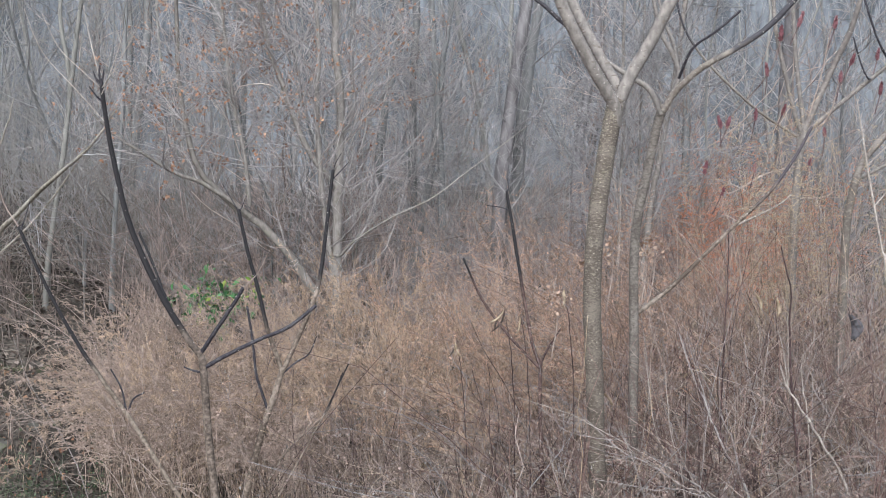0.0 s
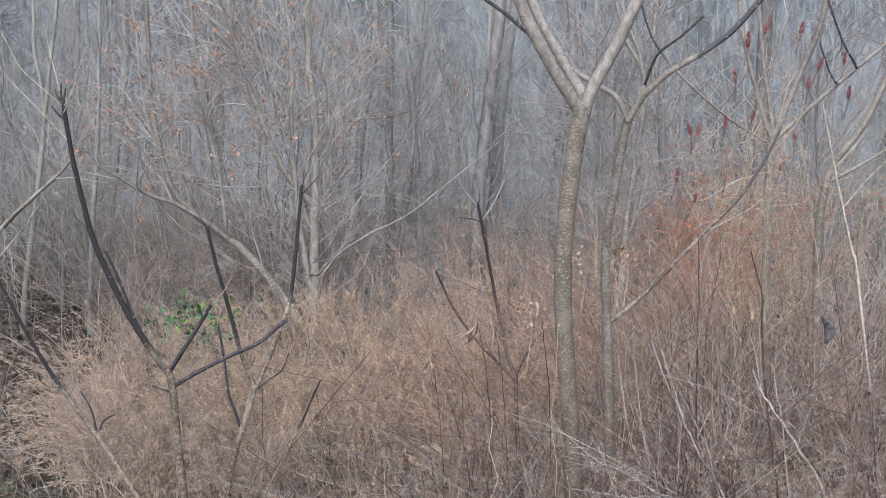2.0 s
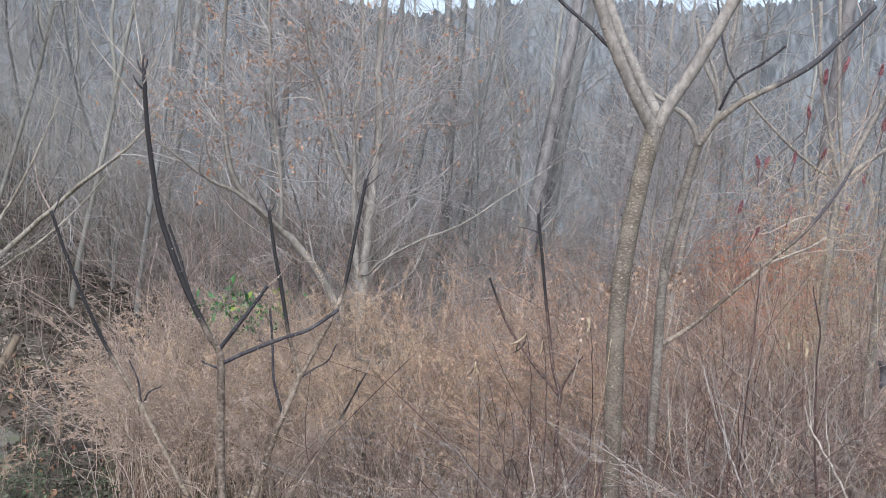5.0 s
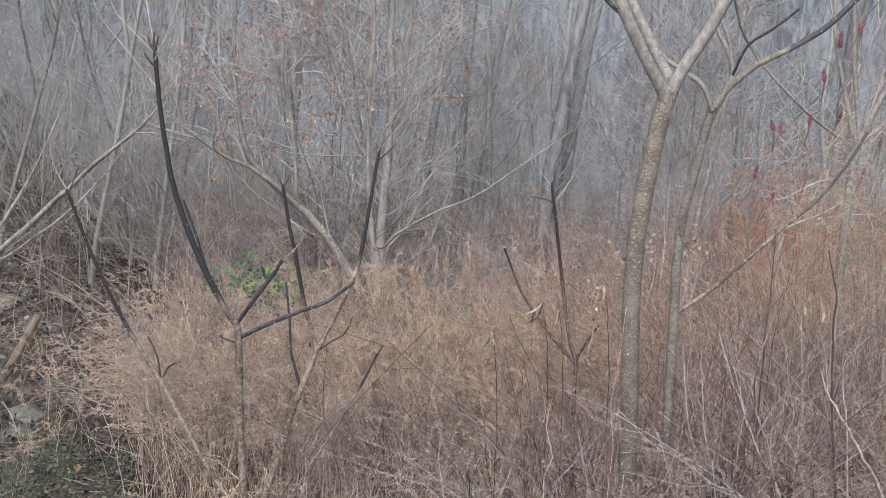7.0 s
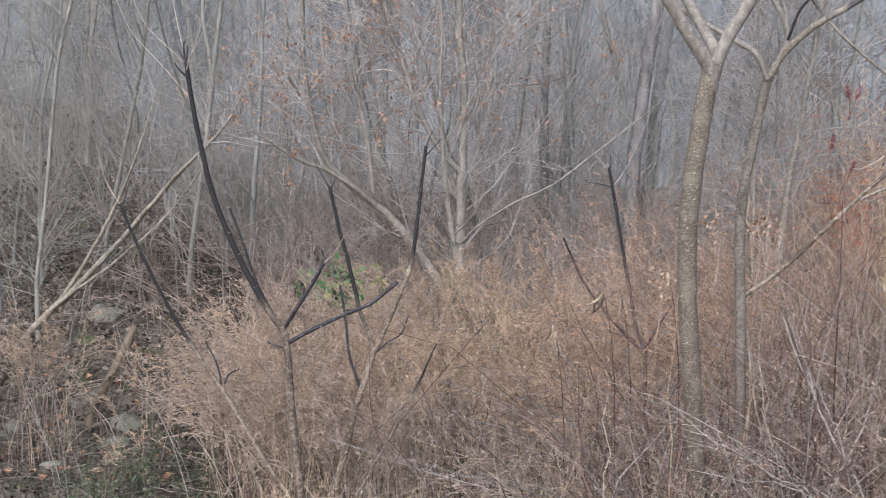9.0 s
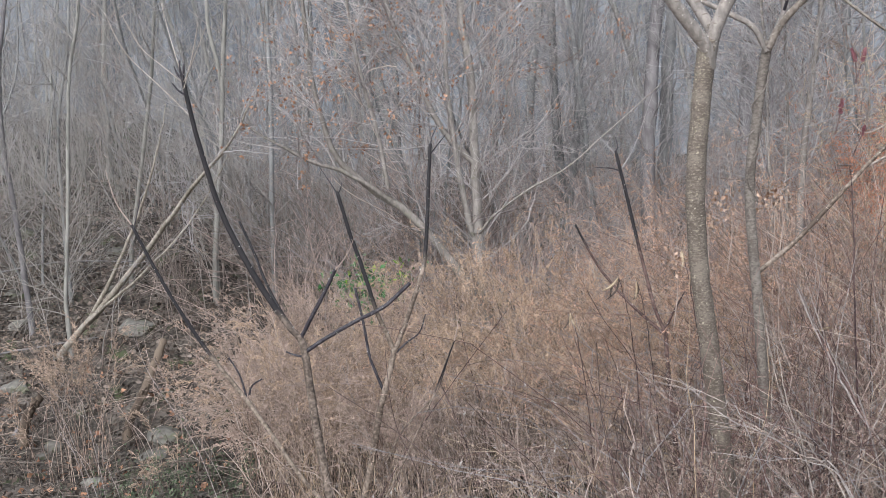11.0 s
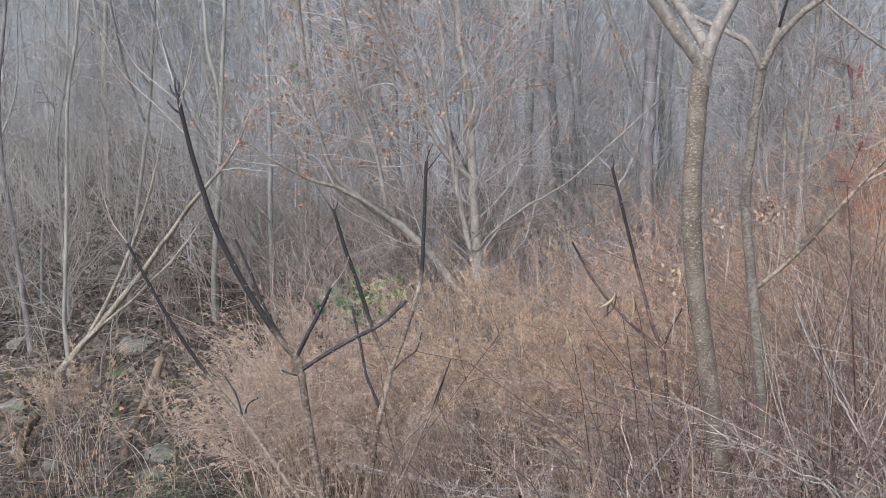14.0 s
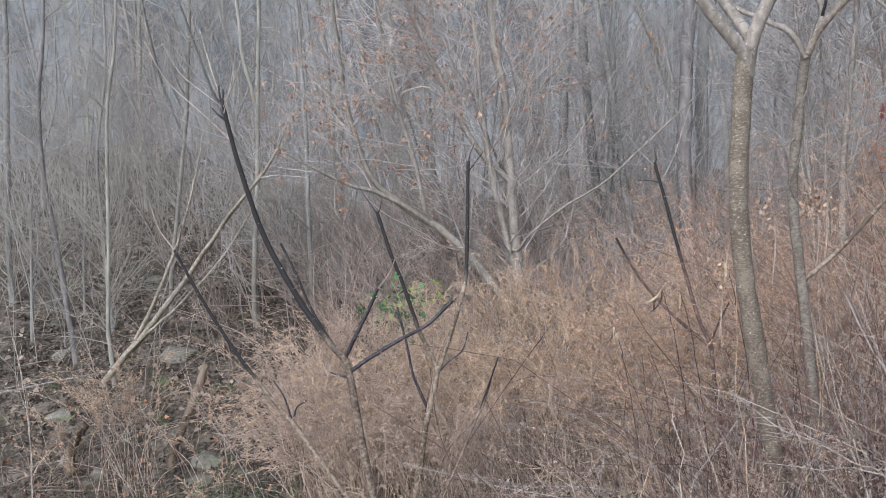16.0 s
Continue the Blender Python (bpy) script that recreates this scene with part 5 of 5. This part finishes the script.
# ---- the bank: stones, logs and fallen leaves ----
def litter():
    rng = np.random.default_rng(231)
    x, y = scatter(rng, 16000, -11, 5, 8.9, 18)
    C = np.stack([x, y, ground_z(x, y) + 0.012], -1)
    tagged(new("leaf_litter", up_mesh("leaf_litter", *flakes(C, rng.uniform(0.04, 0.11, len(C)), rng, 0.5, 0.65), leaf_litter, False)),
           "brown fallen leaves strewn over the bank", "leaves", kind="stuff")
    x, y = scatter(rng, 15000, -7.5, -1.8, 5.6, 12.0)
    C = np.stack([x, y, ground_z(x, y) + rng.uniform(0.0, 0.06, len(x))], -1)
    tagged(new("broken_litter", up_mesh("broken_litter", *flakes(C, rng.uniform(0.02, 0.07, len(C)), rng, 0.5, 0.55, 0.0, True), dark_litter, False)),
           "small broken leaves and chips on dark soil", "leaves", kind="stuff")
    x, y = scatter(rng, 420, -6.5, -2.4, 7.0, 9.6)
    C = np.stack([x, y, ground_z(x, y) + 0.02], -1)
    tagged(new("fresh_litter", up_mesh("fresh_litter", *flakes(C, rng.uniform(0.04, 0.09, len(C)), rng, 0.5, 0.65), leaf_orange, False)),
           "orange-brown fallen leaves at the foot of the bank", "leaves", kind="stuff")
    x, y = scatter(rng, 1100, -9, -2.0, 6.0, 14)
    n = len(x)
    d = unit(np.stack([rng.normal(size=n), rng.normal(size=n) * 0.7, rng.normal(size=n) * 0.15], -1))
    ln = rng.uniform(0.2, 0.9, n)[:, None, None]
    s = np.linspace(-0.5, 0.5, 5)[None, :, None]
    P = np.stack([x, y, ground_z(x, y) + 0.03], -1)[:, None] + d[:, None] * s * ln + rng.normal(size=(n, 5, 3)) * 0.015
    P[:, :, 2] = np.maximum(P[:, :, 2], ground_z(P[:, :, 0], P[:, :, 1]) + 0.01)
    tagged(new("fallen_twigs", up_mesh("fallen_twigs", *tubes(P, np.tile(rng.uniform(0.0018, 0.006, n)[:, None], (1, 5)), 4), twig_dark)),
           "fallen grey sticks lying on the bank", "sticks", kind="stuff")


litter()


def rock(x, y, sx, sy, sz, seed, sink=0.35):
    bm = bmesh.new()
    bmesh.ops.create_icosphere(bm, subdivisions=3, radius=1.0)
    rng = random.Random(seed)
    off = Vector((rng.uniform(0, 50), rng.uniform(0, 50), rng.uniform(0, 50)))
    planes = [Vector((rng.gauss(0, 1), rng.gauss(0, 1), rng.gauss(0, 0.7))).normalized() for _ in range(7)]
    for v in bm.verts:
        for p in planes:
            d = v.co.dot(p)
            if d > 0.68:
                v.co -= p * (d - 0.68) * 0.9
        v.co *= 1 + 0.10 * noise.noise(v.co * 1.6 + off) + 0.04 * noise.noise(v.co * 5 + off)
        v.co.x, v.co.y, v.co.z = v.co.x * sx, v.co.y * sy, v.co.z * sz
    me = bpy.data.meshes.new("rock")
    bm.to_mesh(me)
    bm.free()
    me.materials.append(stone)
    ob = new("rock", me)
    ob.location = (x, y, float(ground_z(x, y)) + sz * (1 - 2 * sink) * 0.6)
    ob.rotation_euler = (0.35, rng.uniform(-0.15, 0.15), rng.uniform(0, 6.28) if sx < 0.14 else rng.uniform(-0.3, 0.3))
    tagged(ob, "flat grey mossy stone half sunk in the bank" if sx > 0.14 else "small grey stone on the bank", "rock", "stones on the bank")


for k, (x, y, sx, sy, sz) in enumerate([(-3.74, 8.45, 0.20, 0.13, 0.07), (-4.83, 10.1, 0.22, 0.15, 0.07), (-5.84, 9.35, 0.19, 0.12, 0.08), (-3.62, 8.0, 0.17, 0.10, 0.065), (-4.86, 8.45, 0.13, 0.09, 0.07), (-4.03, 8.68, 0.07, 0.05, 0.05), (-8.07, 13.0, 0.22, 0.14, 0.10),
                                        (-6.134, 12.0, 0.16, 0.12, 0.08), (-3.92, 7.55, 0.13, 0.09, 0.06), (-3.5, 8.75, 0.08, 0.06, 0.05), (-4.3, 8.9, 0.09, 0.07, 0.05),
                                        (-5.0, 10.2, 0.10, 0.08, 0.06), (-6.6, 10.6, 0.13, 0.09, 0.07), (-3.3, 9.4, 0.10, 0.08, 0.05), (-4.9, 8.3, 0.08, 0.06, 0.05),
                                        (-7.2, 11.4, 0.15, 0.10, 0.08), (-5.6, 11.0, 0.12, 0.09, 0.06)]):
    rock(x, y, sx, sy, sz, 300 + k)


def log(points, r0, r1, label, mat_log, seed, name="log"):
    rng = np.random.default_rng(seed)
    ob = empty(name, points[0], label, "log", "dead wood")
    v, f, q, r = wood(points, r0, r1, 22, 10, rng, r0 * 0.07, 0.10)
    part("trunk", v, f, mat_log, ob)
    sv, sf, _, _ = wood([tuple(q[0][12]), tuple(q[0][12] + np.array([0.05, -0.05, 0.06])), tuple(q[0][12] + np.array([0.12, -0.08, 0.10]))], r0 * 0.35, r0 * 0.2, 8, 6, rng, 0.002)
    part("broken_branch", sv, sf, mat_log, ob)
    keep_place(ob)


log([(-4.13, 8.45, -2.2), (-4.102, 8.5, -2.017), (-4.09, 8.66, -1.90), (-4.03, 8.833, -1.66), (-3.949, 9.0, -1.38)], 0.042, 0.034, "short orange-brown rotten stump leaning on the bank", rotten, 321, "stump")
log([(-5.05, 8.28, -2.15), (-5.022, 8.3, -1.95), (-4.93, 8.33, -1.80), (-4.86, 8.36, -1.72)], 0.05, 0.035, "short grey broken stump in the weeds", rotten, 322, "stump")
log([(-5.39, 8.55, -2.26), (-5.378, 8.6, -2.17), (-5.345, 8.68, -2.06), (-5.315, 8.75, -1.95)], 0.034, 0.020, "short dark grey split stump on the leafy bank", bark_dark, 325, "stump")
log([(-6.9, 9.6, -1.60), (-6.0, 9.75, -1.52), (-5.2, 9.9, -1.46)], 0.012, 0.007, "grey fallen log lying across the bank", bark_dark, 323)
log([(-7.6, 11.2, -0.85), (-6.3, 11.0, -0.72), (-5.0, 10.9, -0.80)], 0.010, 0.006, "thin grey fallen log lying across the bank", bark_dark, 324)


# ---- evergreen shrub ----
def evergreen():
    rng = np.random.default_rng(331)
    cx, cy = -1.80, 9.4
    z0 = float(ground_z(cx, cy))
    ob = empty("evergreen_shrub", (cx, cy, z0), "glossy green broadleaf shrub behind dry weeds", "shrub")
    x, y = cx - 0.10 + rng.uniform(-0.38, 0.36, 28), cy + rng.normal(size=28) * 0.12
    P, R = stalks(rng, x, y, (0.98, 1.2), 0.16, (0.004, 0.008), 7)
    for k in range(len(P)):
        part("stem", *tubes(P[k:k + 1], R[k:k + 1], 5), twig_brown, ob)
    C, D = [], []
    for p in P:
        for _ in range(9):
            k = rng.uniform(0.74, 1.0) * 5.99
            i = int(k)
            C.append(p[i] * (1 - k + i) + p[i + 1] * (k - i))
    C = np.array(C) + rng.normal(size=(len(C), 3)) * 0.05
    cut = int(len(C) * 0.88)
    part("leaves", *flakes(C[:cut], rng.uniform(0.05, 0.12, cut), rng, 0.35, 0.36, 0.3), leaf_green, ob, "glossy dark green leaves", "stuff")
    part("yellow_leaves", *flakes(C[cut:], rng.uniform(0.06, 0.11, len(C) - cut), rng, 0.35, 0.45, 0.3), leaf_yellow, ob, "fresh yellow-green leaves", "stuff")
    keep_place(ob)


evergreen()


# ---- single dead leaves and pods caught in the thicket ----
def husk(at, length, width, turn, tilt, mat_leaf, label, name="dead_leaf"):
    """A long curled dead leaf: a bent, hollow strip with thickness."""
    n, m = 12, 5
    V = []
    for layer in (0.0, 0.0025):
        for i in range(n):
            s = i / (n - 1)
            w = width * math.sin(math.pi * min(1, 0.06 + s * 0.94)) ** 0.8
            for j in range(m):
                u = (j / (m - 1) - 0.5) * 2
                V.append((length * (s - 0.5), u * w * 0.5, abs(u) ** 1.5 * w * 0.45 - 0.09 * length * (2 * s - 1) ** 2 + 0.05 * length * s ** 3 - layer))
    F = []
    for base in (0, n * m):
        for i in range(n - 1):
            for j in range(m - 1):
                k = base + i * m + j
                F.append((k, k + m, k + m + 1, k + 1))
    for i in range(n - 1):
        for j in (0, m - 1):
            k = i * m + j
            F.append((k, k + m, k + m + n * m, k + n * m))
    ob = new(name, up_mesh(name, np.array(V), np.array(F), mat_leaf))
    ob.matrix_basis = Matrix.Translation(at) @ Matrix.Rotation(turn, 4, 'Z') @ Matrix.Rotation(tilt, 4, 'Y')
    tagged(ob, label, "dead leaf", "caught dead leaves")


for x, y, z, a in ((1.00, 5.2, -1.05, 0.9), (1.80, 5.4, -0.60, 1.3), (1.88, 5.35, -0.62, 1.5), (1.42, 5.2, -0.92, -0.4)):
    husk((x, y, z), 0.10, 0.022, 0.4 * a, a, leaf_cream, "curled tan dead leaf hanging in the weeds")
husk((2.20, 5.2, -0.70), 0.135, 0.085, 0.2, 1.5, drab, "dark grey curled leaf hanging from a twig")


pod_dark = surface("dark_pod_skin", (0.03, 0.022, 0.018), (0.06, 0.044, 0.036), (0.11, 0.085, 0.07), 50, 0.7, 0.3, None)


def pod_valve(p0, p1, width, bow):
    """One half of a split pod: a long pointed trough of two thin skins, bent between its ends."""
    n, m = 12, 5
    a, b = np.asarray(p0, float), np.asarray(p1, float)
    along = unit(b - a)
    out = unit(np.cross(along, np.array([0.0, 1.0, 0.15])))
    deep = np.cross(out, along)
    s = np.linspace(0, 1, n)[:, None]
    u = np.linspace(-1, 1, m)[None, :, None]
    line = a + (b - a) * s + out * (np.sin(s * math.pi) * bow * np.linalg.norm(b - a))
    w = (np.sin(math.pi * (0.05 + 0.92 * s)) ** 0.9 * width * 0.5)[:, None]
    skin = line[:, None] + out * u * w + deep * (u * u - 1) * w * 0.8
    V = np.concatenate([skin.reshape(-1, 3), (skin + deep * 0.0018).reshape(-1, 3)])
    i, j = np.meshgrid(np.arange(n - 1), np.arange(m - 1), indexing="ij")
    k = (i * m + j).ravel()
    quads = np.stack([k, k + m, k + m + 1, k + 1], -1)
    rim = np.arange(n - 1) * m
    edges = [np.stack([rim + c, rim + c + m, rim + c + m + n * m, rim + c + n * m], -1) for c in (0, m - 1)]
    return V, np.concatenate([quads, quads + n * m, *edges])


def seed_pod(top, valves):
    """A split dry pod on its own dark stalk: valves as (end, width, bow, pale or not)."""
    x, y, z = top
    ob = empty("seed_pod", (x + 0.04, y, float(ground_z(x + 0.04, y))), "split dry seed pod, cream inside and dark outside, on a stalk", "seed pod", "split seed pods")
    sv, sf, _, _ = wood([(x + 0.04, y, float(ground_z(x + 0.04, y)) - 0.03), (x + 0.05, y, z - 0.6), (x + 0.03, y, z - 0.2), (x, y, z)], 0.0035, 0.0018, 20, 6, np.random.default_rng(int(abs(x) * 1000)), 0.002)
    part("stalk", sv, sf, cane_dark, ob)
    for end, width, bow, pale in valves:
        part("pod_valve", *pod_valve(top, end, width, bow), leaf_cream if pale else pod_dark, ob, "pale cream inner pod half" if pale else "dark shrivelled pod half")
    keep_place(ob)


seed_pod((0.495, 5.68, -0.665), [((0.404, 5.66, -0.735), 0.017, 0.12, True), ((0.44, 5.68, -0.785), 0.012, -0.10, False), ((0.415, 5.69, -0.79), 0.011, 0.16, False)])
seed_pod((0.582, 5.70, -0.695), [((0.565, 5.69, -0.80), 0.012, 0.06, True), ((0.556, 5.70, -0.80), 0.012, 0.14, False)])
seed_pod((0.228, 5.68, -0.83), [((0.185, 5.68, -0.925), 0.010, 0.12, False), ((0.216, 5.67, -0.92), 0.009, 0.03, True), ((0.264, 5.67, -0.935), 0.010, -0.10, True)])
seed_pod((0.822, 5.70, -0.555), [((0.812, 5.68, -0.66), 0.014, 0.08, True), ((0.835, 5.69, -0.62), 0.014, -0.12, True)])


def leaf_bunch(at, n, size, seed, label):
    rng = np.random.default_rng(seed)
    C = np.asarray(at) + rng.normal(size=(n, 3)) * np.array([0.035, 0.03, 0.035])
    ob = empty("leaf_bunch", at, label, "dead leaves", "bunches of dead leaves")
    part("leaves", *flakes(C, rng.uniform(size * 0.6, size * 1.3, n), rng, 0.6, 0.7, 0.5), leaf_tan, ob, "crumpled tan leaves", "stuff")
    sv, sf, _, _ = wood([(at[0] - 0.03, at[1], at[2] - 0.35), (at[0] + 0.01, at[1], at[2] - 0.12), (at[0], at[1], at[2] + 0.05)], 0.004, 0.002, 8, 5)
    part("twig", sv, sf, twig_brown, ob)
    keep_place(ob)


for k, (x, y, z) in enumerate([(1.066, 5.6, -0.33), (1.292, 5.9, -0.36), (1.33, 5.85, -0.33), (0.95, 5.7, -0.42), (0.78, 5.75, -0.62)]):
    leaf_bunch((x, y, z), 46, 0.024, 341 + k, "bunch of crumpled pale tan dead leaves on a twig")


def withered_stalk(x, y, low, high, seed):
    """A broad-leaved weed killed by frost: a stalk hung with black shrivelled leaves."""
    rng = np.random.default_rng(seed)
    z = float(ground_z(x, y))
    ob = empty("withered_weed", (x, y, z), "frost-blackened weed with shrivelled hanging leaves", "weed", "withered weeds")
    sv, sf, q, _ = wood([(x, y, z - 0.03), (x + 0.01, y, (z + high) / 2), (x - 0.01, y, high)], 0.005, 0.003, 14, 6, rng, 0.004)
    part("stalk", sv, sf, cane_deep, ob)
    n = 30
    h = rng.uniform(low, high, n)
    C = np.stack([x + rng.normal(size=n) * 0.035, y + rng.normal(size=n) * 0.035, h], -1)
    part("leaves", *flakes(C, rng.uniform(0.025, 0.055, n), rng, 0.9, 0.4, 2.2), cane_deep, ob, "black shrivelled leaves", "stuff")
    keep_place(ob)


for k, (x, y, low, high) in enumerate([(1.42, 5.0, -1.66, -1.20), (1.34, 5.05, -1.66, -1.28), (1.68, 5.0, -1.68, -1.28), (1.72, 5.1, -1.7, -1.36), (2.36, 5.0, -1.42, -0.98), (1.32, 4.75, -1.5, -1.25), (2.0, 5.2, -1.7, -1.3)]):
    withered_stalk(x, y, low, high, 360 + k)


# ---- single canes that stand out of the thicket ----


def cane(points, r0, r1, mat_cane, label, seed, root=True, twigs=3, bend=0.0):
    rng = np.random.default_rng(seed)
    pts = rooted(points) if root else list(points)
    ob = empty("bramble_cane", pts[0], label, "bramble", "canes in the thicket")
    v, f, q, r = wood(pts, r0 * 0.72, r1 * 0.72, 26, 6, rng, r0 * 0.25, 0.05)
    part("stem", v, f, mat_cane, ob)
    if twigs:
        Q, S = kids(rng, q, r, twigs, 7, (0.35, 0.95), (0.15, 0.5), (20, 50), 0.05, 0.16, 0.6, 0.0012, 0.3)
        for k in range(twigs):
            part("side_twig", *tubes(Q[k:k + 1], S[k:k + 1], 5), mat_cane, ob)
    keep_place(ob)


DARK, WHITE, GREY = "dark red-brown bramble cane rising through dry weeds", "bleached pale bare cane slanting through the thicket", "grey bare cane arching out of the thicket"
cane([(1.91, 5.0, -1.566), (1.882, 5.0, -1.289), (1.856, 5.0, -1.015), (1.842, 5.0, -0.742), (1.838, 5.0, -0.472), (1.795, 5.0, -0.282)], 0.0105, 0.0042, cane_dark, DARK, 401)
cane([(2.072, 4.8, -1.461), (1.974, 4.8, -1.24), (1.875, 4.8, -1.079), (1.776, 4.8, -0.918), (1.74, 4.8, -0.812)], 0.0125, 0.005, cane_pale, WHITE, 402)
cane([(1.87, 4.8, -1.10), (1.852, 4.8, -0.973), (1.839, 4.8, -0.868), (1.844, 4.8, -0.764), (1.936, 4.8, -0.651)], 0.004, 0.002, cane_pale, WHITE, 403, twigs=1)
cane([(1.548, 5.1, -0.856), (1.567, 5.1, -0.47), (1.572, 5.1, -0.196)], 0.006, 0.003, cane_dark, DARK, 404)
cane([(1.632, 4.9, -1.476), (1.507, 4.9, -1.222), (1.421, 4.9, -1.004), (1.359, 4.9, -0.867), (1.299, 4.9, -0.678)], 0.0090, 0.004, cane_grey, GREY, 405)
cane([(1.5, 4.9, -1.471), (1.613, 4.9, -1.199), (1.657, 4.9, -1.04), (1.633, 4.9, -0.932), (1.6, 4.9, -0.717)], 0.005, 0.002, cane_grey, GREY, 406)
cane([(1.291, 5.0, -1.494), (1.231, 5.0, -1.265), (1.184, 5.0, -1.043), (1.155, 5.0, -0.714)], 0.006, 0.003, cane_pale, WHITE, 407, twigs=1)
cane([(1.54, 5.2, -1.387), (1.444, 5.2, -0.87), (1.395, 5.2, -0.641)], 0.005, 0.002, cane_dark, DARK, 408)
cane([(1.377, 4.4, -1.382), (1.244, 4.4, -1.268), (1.067, 4.4, -1.151), (0.966, 4.4, -1.102), (0.848, 4.4, -0.996), (0.779, 4.4, -0.925)], 0.006, 0.002, cane_grey, GREY, 409)
cane([(1.357, 4.38, -1.382), (1.204, 4.4, -1.245), (1.048, 4.4, -1.128), (0.863, 4.4, -1.064)], 0.006, 0.002, cane_pale, GREY, 410)
cane([(1.40, 4.36, -1.42), (1.239, 4.35, -1.263), (1.096, 4.35, -1.253), (0.953, 4.35, -1.226), (0.839, 4.35, -1.207)], 0.004, 0.0015, cane_grey, GREY, 411, twigs=1)
cane([(1.244, 4.5, -1.287), (1.221, 4.5, -1.185), (1.189, 4.5, -1.048), (1.175, 4.5, -0.912), (1.165, 4.5, -0.821), (1.152, 4.5, -0.641)], 0.0045, 0.002, cane_pale, WHITE, 412, twigs=1)
cane([(1.50, 4.6, -1.20), (1.453, 4.6, -1.062), (1.381, 4.6, -0.899), (1.327, 4.6, -0.782), (1.276, 4.6, -0.619)], 0.0055, 0.002, cane_grey, GREY, 413)
cane([(1.02, 4.52, -1.15), (0.941, 4.5, -1.082), (0.844, 4.5, -1.066), (0.716, 4.5, -1.026), (0.668, 4.5, -0.93)], 0.004, 0.0015, cane_grey, GREY, 414, twigs=1)
cane([(0.701, 4.4, -1.324), (0.678, 4.4, -1.205), (0.66, 4.4, -1.112), (0.648, 4.4, -1.055)], 0.004, 0.0022, cane_pale, WHITE, 415, twigs=0)
cane([(-3.072, 5.2, -1.504), (-3.017, 5.2, -1.087), (-3.001, 5.2, -0.831), (-3.033, 5.2, -0.511), (-3.049, 5.2, -0.257)], 0.0055, 0.002, cane_pale, WHITE, 416, twigs=2)
cane([(-1.589, 5.0, -1.464), (-1.696, 5.0, -1.196), (-1.799, 5.0, -1.016), (-1.868, 5.0, -0.88), (-1.93, 5.0, -0.672)], 0.0035, 0.0015, cane_grey, GREY, 417, twigs=1)
cane([(-2.444, 5.2, -1.496), (-2.504, 5.2, -1.298), (-2.569, 5.2, -1.138), (-2.582, 5.2, -1.059)], 0.0035, 0.0015, cane_grey, GREY, 418, twigs=1)
cane([(-3.168, 6.5, -1.895), (-3.21, 6.5, -1.569), (-3.245, 6.5, -1.35)], 0.004, 0.002, cane_grey, GREY, 419, twigs=1)
cane([(1.516, 4.9, -1.224), (1.414, 4.9, -1.019), (1.351, 4.9, -0.811), (1.275, 4.9, -0.605)], 0.005, 0.002, cane_dark, DARK, 420)
cane([(1.175, 5.2, -1.25), (1.206, 5.2, -1.039), (1.18, 5.2, -0.80)], 0.004, 0.002, cane_pale, WHITE, 421, twigs=1)


for k, (pts, r) in enumerate([([(-2.291, 6.5, -1.918), (-2.507, 6.5, -1.49), (-2.666, 6.5, -1.10)], 0.0035), ([(-2.899, 6.0, -1.856), (-3.001, 6.0, -1.562), (-3.10, 6.0, -1.25)], 0.0034),
                              ([(-2.741, 6.0, -1.859), (-2.841, 6.0, -1.566), (-2.942, 6.0, -1.274)], 0.0034), ([(-3.063, 5.2, -1.44), (-3.029, 5.2, -1.215), (-3.013, 5.2, -0.863), (-3.026, 5.2, -0.543)], 0.005)]):
    cane(pts, r, 0.0018, cane_pale if k == 3 else cane_grey, WHITE if k == 3 else GREY, 425 + k, twigs=1)


def bank_herbs():
    """Low dull-green herbs on the dark soil beside the weeds."""
    rng = np.random.default_rng(251)
    x, y = scatter(rng, 120, -4.4, -1.5, 5.0, 7.4, lambda x, y: (x < -1.38 - 0.46 * (y - 5)) & (x > -2.6 - 0.46 * (y - 5)))
    P, R = stalks(rng, x, y, (0.15, 0.55), 0.35, (0.0014, 0.0026), 5)
    who, k = rng.integers(0, len(x), 1700), rng.integers(1, 5, 1700)
    C = P[who, k] + rng.normal(size=(1700, 3)) * 0.035
    tagged(new("low_herbs", up_mesh("low_herbs", *joined([tubes(P, R, 4), flakes(C, rng.uniform(0.015, 0.04, 1700), rng, 0.4, 0.4)]), herb_green)),
           "low dull-green herbs on the dark soil", "herbs", kind="stuff")


bank_herbs()


def more_canes():
    rng = np.random.default_rng(431)
    for k in range(46):
        x, y = rng.uniform(1.0, 3.6), rng.uniform(4.7, 6.0)
        if k > 34:
            x, y = rng.uniform(-1.2, 1.0), rng.uniform(4.9, 6.6)
        z, h = float(ground_z(x, y)), rng.uniform(1.2, 1.9) if k <= 34 else rng.uniform(0.9, 1.4)
        d = rng.normal(size=2) * 0.22
        pts = [(x + d[0] * s**1.6 * h + rng.normal() * 0.02, y + d[1] * s**1.6 * h * 0.6, z + h * s) for s in (0.02, 0.25, 0.5, 0.75, 1.0)]
        kind = rng.integers(0, 5)
        cane(pts, rng.uniform(0.003, 0.0055), 0.002, [cane_dark, cane_dark, cane_dark, cane_grey, cane_grey][kind],
             [DARK, DARK, DARK, GREY, GREY][kind], 440 + k, True, int(rng.integers(2, 5)))


more_canes()
